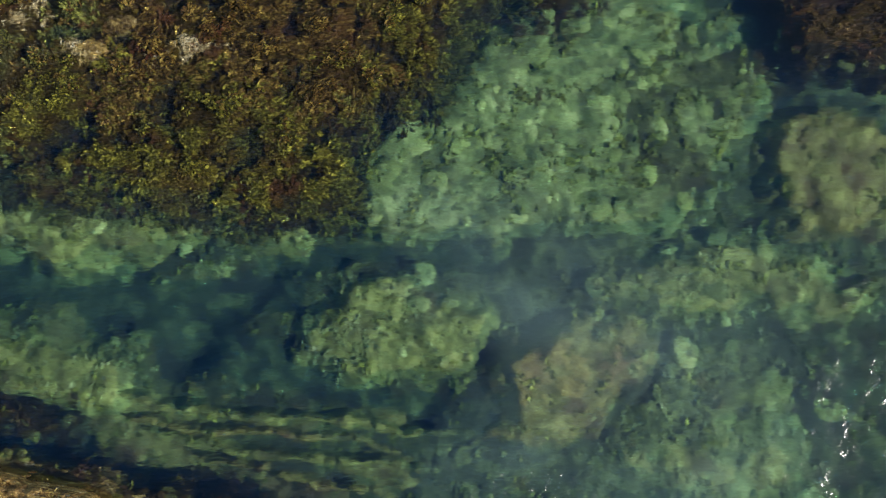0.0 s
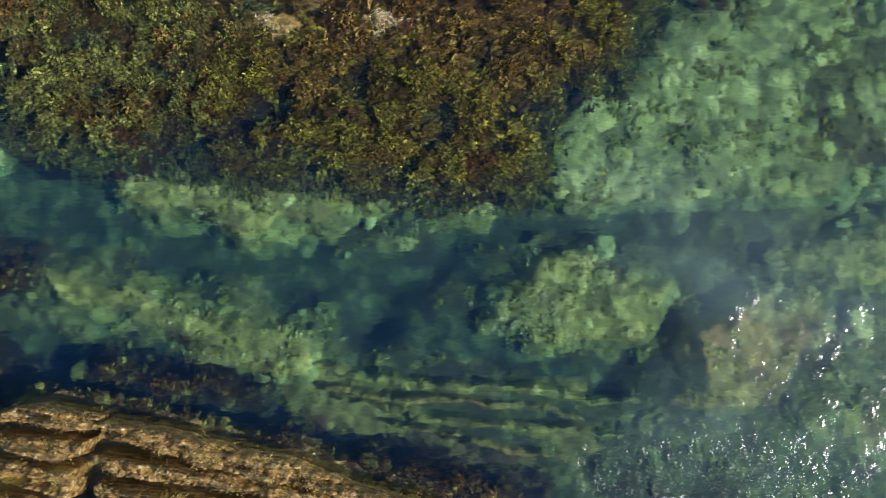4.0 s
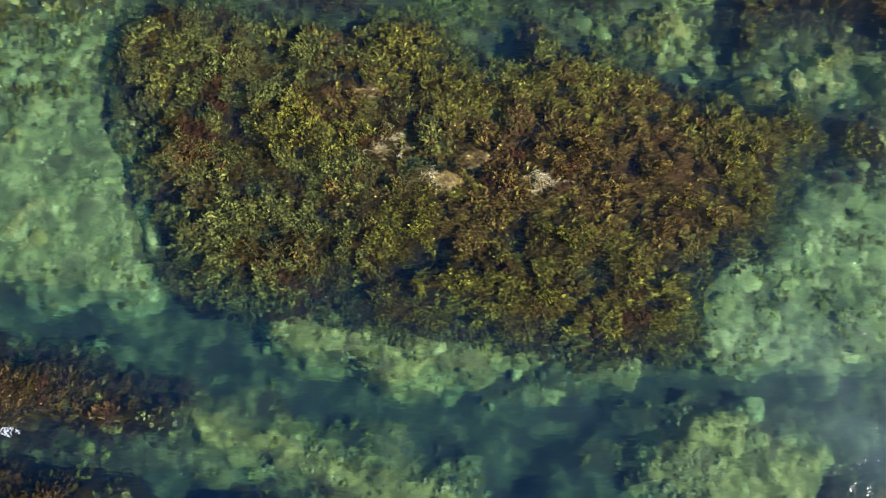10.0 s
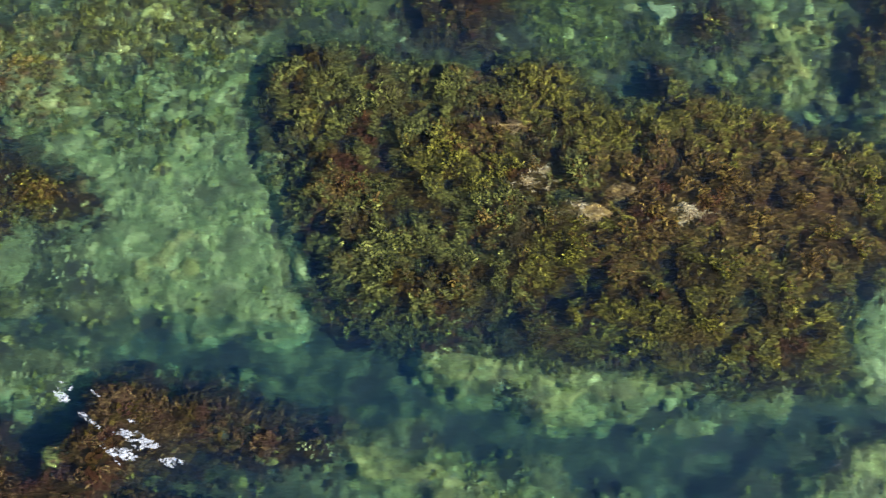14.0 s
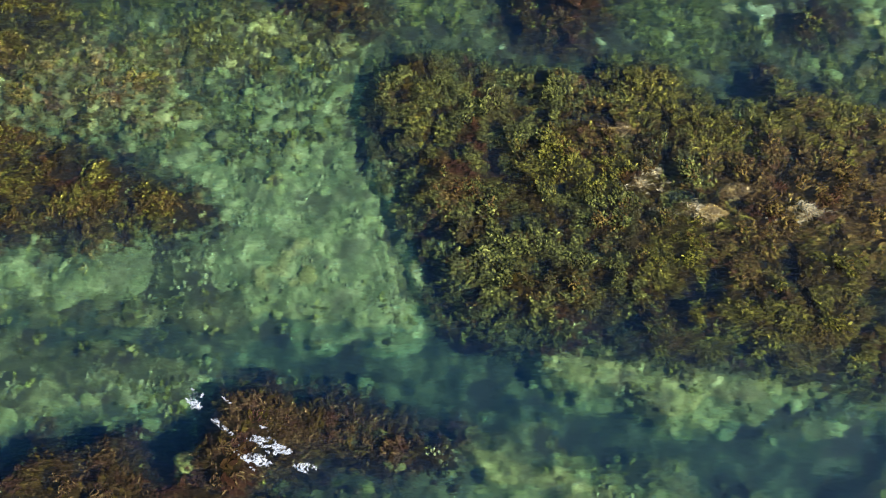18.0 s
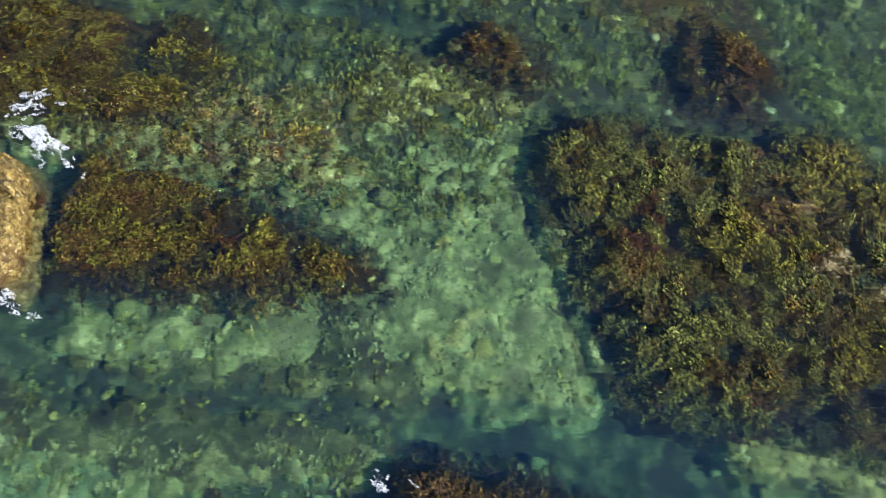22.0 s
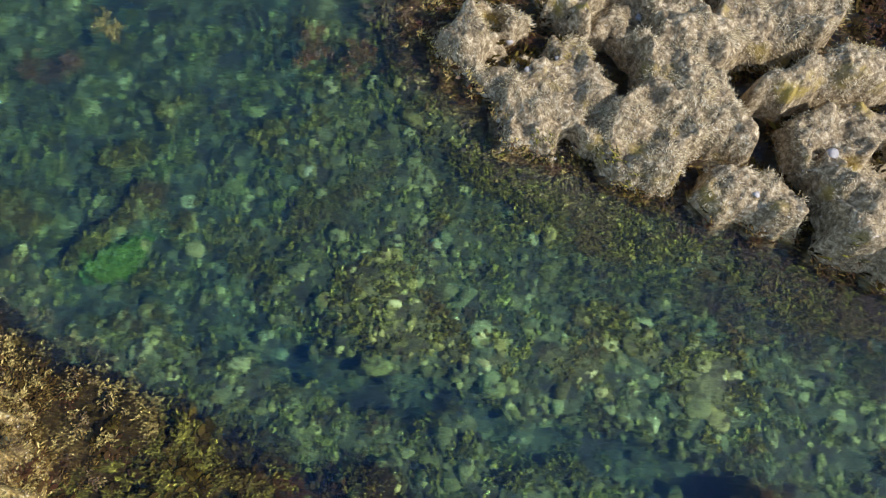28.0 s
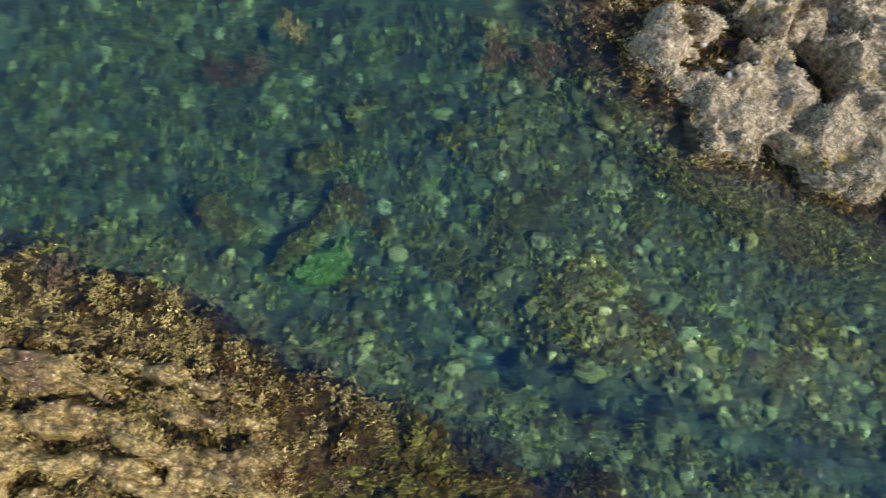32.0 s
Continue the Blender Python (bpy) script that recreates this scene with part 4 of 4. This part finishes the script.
NORTH = [(-10.2, 13.8), (-10.0, 11.3), (-6.5, 11.1), (-3.6, 10.1), (-1, 9.4), (2.5, 8.9), (4.2, 9.4), (4.6, 13.8)]
LEDGES = [(-8.9, -1.7), (-0.6, -2.3), (-0.6, -5.2), (-8.8, -3.9)]
SHELVES = [poly for _, poly, _, m in SUNKEN if m == PALE]
for k, (poly, much, mean, material, label) in enumerate((
        (FLOOR, 24, 0.042, COBBLE, "olive and pale green cobbles covering the seabed"),
        (FIELD_WEST, 22, 0.055, PALE_COBBLE, "pale green cobbles on the seabed"),
        (SHELF_NE, 14, 0.055, PALE_COBBLE, "pale green cobbles on a shallow shelf"),
        (SOUTH, 10, 0.045, COBBLE, "green cobbles scattered in the channel"),
        (TEAL, 26, 0.055, PALE_COBBLE, "pale teal stones along the middle of the channel")) + tuple((q, 16, 0.05, PALE_COBBLE, "pale green cobbles on a rock shelf") for q in SHELVES)):
    x, y, rng = scatter(poly, much, 300 + k, 0.4, 0.4, 0.8)
    z = ground(x, y)
    ok = (z < -0.42) & (z > -1.9) & (inside(KELP_MAIN, x, y) < -0.1) & (inside(WEEDY[3][0], x, y) < 0.1)
    if poly is SOUTH:
        for shelf in [FIELD_WEST, SHELF_NE] + [q for _, q, _, _ in SUNKEN]:
            ok &= inside(shelf, x, y) < -0.2
        ok &= (z > -1.42) & (inside(LEDGES, x, y) < 0)
    if poly is FLOOR or poly is TEAL:
        ok &= off_line(TRENCHES[5][0], x, y) > 0.35
    if poly is FLOOR:
        for shelf in BLOCKS + [q for q, _, _ in WEEDY[10:]]:
            ok &= inside(shelf, x, y) < 0.1
    if material == PALE_COBBLE and poly is not TEAL:
        ok &= (fbm(x, y, 1.6, 2, 78) > -0.05) & ~((poly is FIELD_WEST) & (y < 5.2 + fbm(x, y, 1.0, 2, 79)))
    x, y, z = x[ok], y[ok], z[ok]
    joined_stones("cobbles", x, y, z - (0.06 if material == PALE_COBBLE else 0.02), rng.gamma(2.4, mean, len(x)) + 0.06, rng, material, label)
x, y, rng = scatter(FLOOR, 80, 310, 0, 0.92)
weed("weed_tufts", x, y, rng, KELP, "scattered olive weed tufts on the stony seabed", 4, 0.11, 0.048, rise=(0.3, 1.3))
x, y, rng = scatter([(-29, 13), (-22, 12.8), (-20.2, 10.5), (-20.5, 8), (-23, 8), (-28.5, 9.8)], 40, 311, 0.3, 0.72, 1.5)
weed("weed_tufts", x, y, rng, KELP, "patchy olive weed growing over pale stones", 5, 0.15, 0.04, rise=(0.2, 0.9))
x, y, rng = scatter([(-28, 22.5), (-25, 21), (-21, 19.3), (-16, 18), (-12, 16.5), (-16, 16.8), (-22, 18.3), (-27, 20.3)], 100, 312, 0.3, 0.66, 1.0)
weed("weed_tufts", x, y, rng, KELP, "olive weed streaks along the foot of the shore", 5, 0.13, 0.03, 0.4, rise=(0.2, 0.9))
x, y, rng = scatter([(-10.1, 13.6), (-7.1, 13.6), (-6.9, 11.2), (-7.3, 10.3), (-8.8, 10.8), (-10.1, 11.1)], 60, 313, 0.2, 0.5, 0.6)
weed("weed_tufts", x, y, rng, TURF, "olive turf over rounded rock beside the reef", 5, 0.11, 0.045, rise=(0.1, 0.7), clump=(0.4, 0.3, 0.1))
x, y, rng = scatter([(-26.0, 21.6), (-24.2, 21.8), (-21.3, 20.8), (-20.0, 19.6), (-16.0, 18.6), (-16.0, 17.6), (-19.8, 18.2), (-22.0, 19.0), (-25.0, 19.9)], 120, 314, 0.3, 0.5, 0.8)
weed("weed_tufts", x, y, rng, KELP, "golden-olive weed trailing along the channel floor", 5, 0.13, 0.034, 0.35, rise=(0.1, 0.6), clump=(0.45, 0.4, 0.06))
x, y, rng = scatter([(-20.5, 18.6), (-16.5, 18.9), (-14.5, 18.3), (-11.0, 18.0), (-10.8, 14.4), (-13.8, 14.2), (-15.4, 15.8), (-17.0, 17.0), (-19.5, 17.6)], 120, 316, 0.3, 0.5, 1.0)
weed("weed_tufts", x, y, rng, RUST_KELP, "brown and olive weed patches over the channel cobbles", 5, 0.13, 0.04, 0.6, rise=(0.1, 0.6), clump=(0.5, 0.4, 0.05))
turfs = [(FLOOR, 46, 0.76, TURF), (FIELD_WEST, 22, 0.6, PALE_TURF), (SHELF_NE, 22, 0.72, TURF), (SOUTH, 10, 0.62, TURF)]
for k, (poly, much, cut, material) in enumerate(turfs + [(q, 16, 0.6, PALE_TURF) for q in SHELVES]):
    x, y, rng = scatter(poly, much, 315 + k, 0.4, cut, 0.8)
    ok = ground(x, y) > -1.75
    weed("algae_turf", x[ok], y[ok], rng, material, "short pale green algae turf over the stones", 4, 0.1 if material == TURF else 0.065, 0.05, high=-0.42, lift=0.03, rise=(0.1, 0.7))

# larger stones that lie singly
STONE_MESHES = [mesh_from("boulder", v, f, STONE) for v, f in STONES]
x, y, rng = scatter(FLOOR, 0.45, 320, 0, 0.0)
z = ground(x, y)
for i in range(len(x)):
    if z[i] > -0.65:
        continue
    b = new("boulder", STONE_MESHES[i % 12])
    k = 0.18 + 0.25 * rng.random() ** 2
    b.matrix_basis = pose(x[i], y[i], z[i] + 0.03, rng.uniform(-8, 8), rng.uniform(-8, 8), rng.uniform(0, 360)) @ Matrix.Diagonal((k, k * rng.uniform(0.6, 1), k, 1))
    tagged(b, "rounded olive-green boulder lying on the cobbled seabed", "boulder", "boulders on the seabed")

PALE_STONE = surface("pale_stone", [(0.10, 0.125, 0.035), (0.26, 0.30, 0.08), (0.46, 0.51, 0.15), (0.74, 0.77, 0.30)], 0.2, 0.8, 0.9, vary="object", patch=(0.22, 0.24, 0.07), patch_size=0.25)
PALE_MESHES = [mesh_from("boulder", v, f, PALE_STONE) for v, f in STONES]
for k, (poly, where) in enumerate(((FIELD_WEST, "in the shallow stone field"), (SHELF_NE, "on the shelf beside the kelp"), (NORTH, "among dark weed north of the reef"))):
    x, y, rng = scatter(poly, 1.5 if poly is NORTH else 0.9, 325 + k, -0.2, 0.0)
    z = ground(x, y)
    for i in range(len(x)):
        if -1.3 < z[i] < -0.5 and inside(KELP_MAIN, x[i:i + 1], y[i:i + 1])[0] < -0.3 and max(inside(q, x[i:i + 1], y[i:i + 1])[0] for q in [WEEDY[3][0]] + [w[0] for w in WEEDY[10:]]) < -0.4:
            b = new("boulder", PALE_MESHES[i % 12])
            m = (0.24 if poly is NORTH else 0.16) + 0.22 * rng.random() ** 2
            b.matrix_basis = pose(x[i], y[i], z[i], rng.uniform(-8, 8), rng.uniform(-8, 8), rng.uniform(0, 360)) @ Matrix.Diagonal((m, m * rng.uniform(0.6, 1), m * 0.8, 1))
            tagged(b, "pale yellow-green algae-coated boulder " + where, "boulder", "pale boulders " + where)

# bright pieces
def lump(name, x, y, size, material, label, category, z=None, flat=0.5, group=""):
    at = ground(np.array([x]), np.array([y]))[0] if z is None else z
    v, f = STONES[int(abs(x * 7 + y * 3)) % 12]
    ob = new(name, mesh_from(name, v * (size, size * 0.75, size * flat / 0.25), f, material))
    ob.location, ob.rotation_euler.z = (x, y, at + size * 0.12), x * 2.1
    return tagged(ob, label, category, group)


rock("pale_stone", [(-6.62, 12.9), (-6.4, 13.15), (-6.15, 12.95), (-5.8, 13.1), (-5.55, 12.85), (-5.7, 12.55), (-5.95, 12.5), (-6.1, 12.25), (-6.3, 12.6)], -0.85, 0.16, 0.1, 170, LIME, 0.05,
     "flat jagged pale yellow-green stone under the water", wobble=0.2, category="stone")
for x, y, k in ((-14.0, 13.8, 0.2), (-10.0, 14.1, 0.16), (-10.8, 11.7, 0.18), (-13.6, 11.5, 0.2), (-30.4, 21.1, 0.22), (-30.6, 23.0, 0.22)):
    lump("pale_stone", x, y, k, LIME, "small pale green stone on the seabed", "stone", group="pale stones on the seabed")
for x, y, k in ((-25.2, 25.0, 0.14), (-25.0, 24.8, 0.1), (-24.4, 24.6, 0.15), (-23.9, 24.3, 0.11), (-24.7, 23.8, 0.13), (-23.8, 21.7, 0.13), (-19.0, 20.6, 0.14),
                (-21.7, 25.9, 0.17), (-17.0, 21.9, 0.24)):
    lump("white_stone", x, y, k, SHELL, "chalky white stone lodged on the shore rock", "stone", group="white stones on the shore")
SLABS = [
    [(-36.3, 17.8), (-36.2, 18.4), (-35.3, 19.5), (-34.9, 20.4), (-34.4, 20.4), (-34.4, 19.7), (-35.1, 18.5), (-35.9, 17.8)],
    [(-38.8, 19.7), (-38.0, 20.0), (-37.0, 19.0), (-37.2, 18.5), (-37.9, 18.6), (-38.6, 19.2)],
    [(-36.3, 20.9), (-36.2, 21.5), (-35.1, 21.7), (-34.7, 21.1), (-35.5, 20.7)],
    [(-33.6, 18.8), (-33.6, 19.6), (-33.2, 19.8), (-32.9, 19.1)],
    [(-34.4, 17.4), (-34.6, 17.8), (-33.9, 17.9), (-33.6, 17.5)],
    [(-30.3, 19.6), (-30.3, 20.6), (-29.5, 20.5), (-29.4, 19.5)],
    [(-29.2, 20.5), (-28.3, 21.3), (-28.1, 21.0), (-28.9, 20.3)],
    [(-32.3, 22.1), (-31.4, 22.7), (-31.0, 22.3), (-32.0, 21.8)],
    [(-34.3, 22.6), (-34.1, 23.2), (-34.9, 23.0), (-35.0, 22.3), (-34.4, 22.0)],
]
SLAB = surface("slab_rock", [(0.024, 0.027, 0.007), (0.10, 0.112, 0.022), (0.28, 0.29, 0.06), (0.60, 0.60, 0.16)], 0.3, 0.8, 0.7, patch=(0.05, 0.05, 0.014), patch_size=0.5)
for k, poly in enumerate(SLABS):
    rock("flat_rock", poly, -1.12, 0.3, 0.16, 180 + k, SLAB, 0.05, "flat olive-green algae-covered rock on the channel floor", wobble=0.25, foot=-1.5)
    x, y, rng = scatter(poly, 150, 190 + k, 0.1, 0.5)
    weed("weed_tufts", x, y, rng, KELP, "short yellow-green weed growing on a flat slab", 5, 0.11, 0.035, rise=(0.2, 0.8))
tuft = [(-37.2, 24.8), (-37.1, 25.7), (-36.4, 25.4), (-36.4, 24.8)]
x, y, rng = scatter(tuft, 150, 199, 0.1, 0.4, 0.3)
weed("gold_tuft", x, y, rng, GOLD_WEED, "golden-orange weed tuft rising from the seabed", 6, 0.13, 0.034, lift=0.95, rise=(0.3, 1.6))
GREEN = [(-35.7, 17.7), (-35.6, 18.0), (-35.0, 18.6), (-34.2, 18.8), (-34.2, 18.4), (-34.6, 17.9), (-35.3, 17.5)]
rock("flat_rock", GREEN, -0.98, 0.2, 0.12, 189, SLAB, 0.05, "flat rock under bright green sea lettuce", wobble=0.2, foot=-1.5)
x, y, rng = scatter(GREEN, 150, 330, 0.0, 0.35)
weed("sea_lettuce", x, y, rng, GREEN_WEED, "bright green sea lettuce patch on the seabed", 5, 0.15, 0.06, 0.5, rise=(0.05, 0.3))
for k, (cx, cy, a, b) in enumerate(((-38.4, 23.9, 0.6, 0.5), (-29.3, 24.5, 0.25, 0.6), (-30.7, 25.0, 0.35, 0.4))):
    patch = [(cx + a * math.cos(t), cy + b * math.sin(t)) for t in np.linspace(0, 5.6, 8)]
    x, y, rng = scatter(patch, 110, 340 + k, 0.3, 0.5, 0.6)
    weed("red_weed", x, y, rng, RED_WEED, "dark red weed clump on the stony seabed", 6, 0.14, 0.03, lift=0.55, rise=(0.2, 1.6))


# ---- foam ----
def foam(cx, cy, a, b, turn, dense, seed, label):
    """Lacy froth on the surface: cells of broken noise, thicker at the heart."""
    x, y = np.meshgrid(np.arange(cx - a - 0.3, cx + a + 0.3, 0.022), np.arange(cy - a - 0.3, cy + a + 0.3, 0.022))
    c, s = math.cos(turn), math.sin(turn)
    u, v = ((x - cx) * c + (y - cy) * s) / a, ((y - cy) * c - (x - cx) * s) / b
    edge = 0.9 - np.hypot(u, v) + 1.2 * fbm(x, y, 0.6, 3, seed)
    streak = fbm(0.5 * (x * c + y * s), 1.4 * (y * c - x * s), 0.22, 4, seed + 7)
    keep = edge + 1.6 * streak > 0.85 - dense
    faces, used = grid_faces(keep)
    if not len(used):
        return None
    z = np.maximum(ground(x.ravel(), y.ravel()), 0).reshape(x.shape) + 0.02 + 0.05 * np.clip(edge, 0, 1) * (fbm(x, y, 0.2, 3, seed + 2) + 0.5)
    ob = placed("foam", np.stack([x, y, z], -1).reshape(-1, 3)[used], faces, FOAM)
    ob.data.materials.append(THICK_FOAM)
    heart = (edge + streak).ravel()[used][faces].mean(1)
    ob.data.polygons.foreach_set("material_index", (heart > 1.5 - dense).astype(np.int32))
    return tagged(ob, label, "foam", kind="stuff")


for k, (cx, cy, a, b, turn, dense) in enumerate((
        (-34.1, 10.1, 1.1, 0.85, -0.4, 1.1), (-31.0, 9.9, 1.1, 0.6, 0.35, 0.32), (-30.3, 8.7, 1.0, 0.3, -0.6, 0.9), (-29.9, 4.5, 0.7, 0.3, -0.35, 0.6),
        (-17.4, -4.2, 0.9, 0.6, 0.3, 0.3), (-19.2, 0.2, 1.4, 0.4, -0.5, 0.42),
        # thin white patch added to imitate sun glitter on the ripples, no froth there
        (0.6, -5.0, 1.6, 0.4, -0.1, 0.2))):
    foam(cx, cy, a, b, turn, dense, 400 + 5 * k, "white broken wave foam against the rocks, one patch painting sun glitter")

# pale clouds of fine bubbles that the swell leaves just under the surface
def bubble_cloud(cx, cy, a, b, turn, strength, label):
    mt = bpy.data.materials.new("bubbles")
    mt.use_nodes = True
    n, link = links(mt)
    n.remove(n["Principled BSDF"])
    clear, froth, mix = n.new("ShaderNodeBsdfTransparent"), n.new("ShaderNodeBsdfDiffuse"), n.new("ShaderNodeMixShader")
    froth.inputs[0].default_value = (0.45, 0.68, 0.66, 1)
    spot, broad, ball, fade, wisp = (n.new("ShaderNode" + k) for k in ("TexCoord", "TexNoise", "TexGradient", "Math", "MapRange"))
    ball.gradient_type = "SPHERICAL"
    broad.inputs["Scale"].default_value, broad.inputs["Detail"].default_value = 1.6, 6
    link(spot.outputs["Object"], ball.inputs["Vector"])
    link(spot.outputs["Object"], broad.inputs["Vector"])
    wisp.inputs[1].default_value, wisp.inputs[2].default_value, wisp.inputs[4].default_value = 0.3, 0.7, strength
    link(broad.outputs[0], wisp.inputs[0])
    fade.operation = "MULTIPLY"
    link(ball.outputs[1], fade.inputs[0])
    link(wisp.outputs[0], fade.inputs[1])
    link(fade.outputs[0], mix.inputs[0])
    link(clear.outputs[0], mix.inputs[1])
    link(froth.outputs[0], mix.inputs[2])
    link(mix.outputs[0], n["Material Output"].inputs[0])
    x, y = np.meshgrid(np.linspace(-1, 1, 15), np.linspace(-1, 1, 15))
    faces, used = grid_faces(np.hypot(x, y) < 1.02)
    ob = new("bubble_cloud", mesh_from("bubble_cloud", np.stack([x, y, 0.06 * fbm(x, y, 0.8, 3, 5)], -1).reshape(-1, 3)[used], faces, mt))
    ob.matrix_basis = pose(cx, cy, -0.12, 0, 0, math.degrees(turn)) @ Matrix.Diagonal((a, b, 1, 1))
    ob.visible_shadow = False
    return tagged(ob, label, "bubbles", kind="stuff")


for cx, cy, a, b, turn, strength in ((1.6, 0.6, 4.2, 2.4, -0.5, 0.18), (4.6, -0.4, 4.0, 2.6, 0.2, 0.12), (5.5, -3.4, 4.2, 2.4, 0.5, 0.14), (1.4, -3.0, 2.8, 1.8, 0.6, 0.15)):
    bubble_cloud(cx, cy, a, b, turn, strength, "pale cloud of fine bubbles drifting under the water surface")
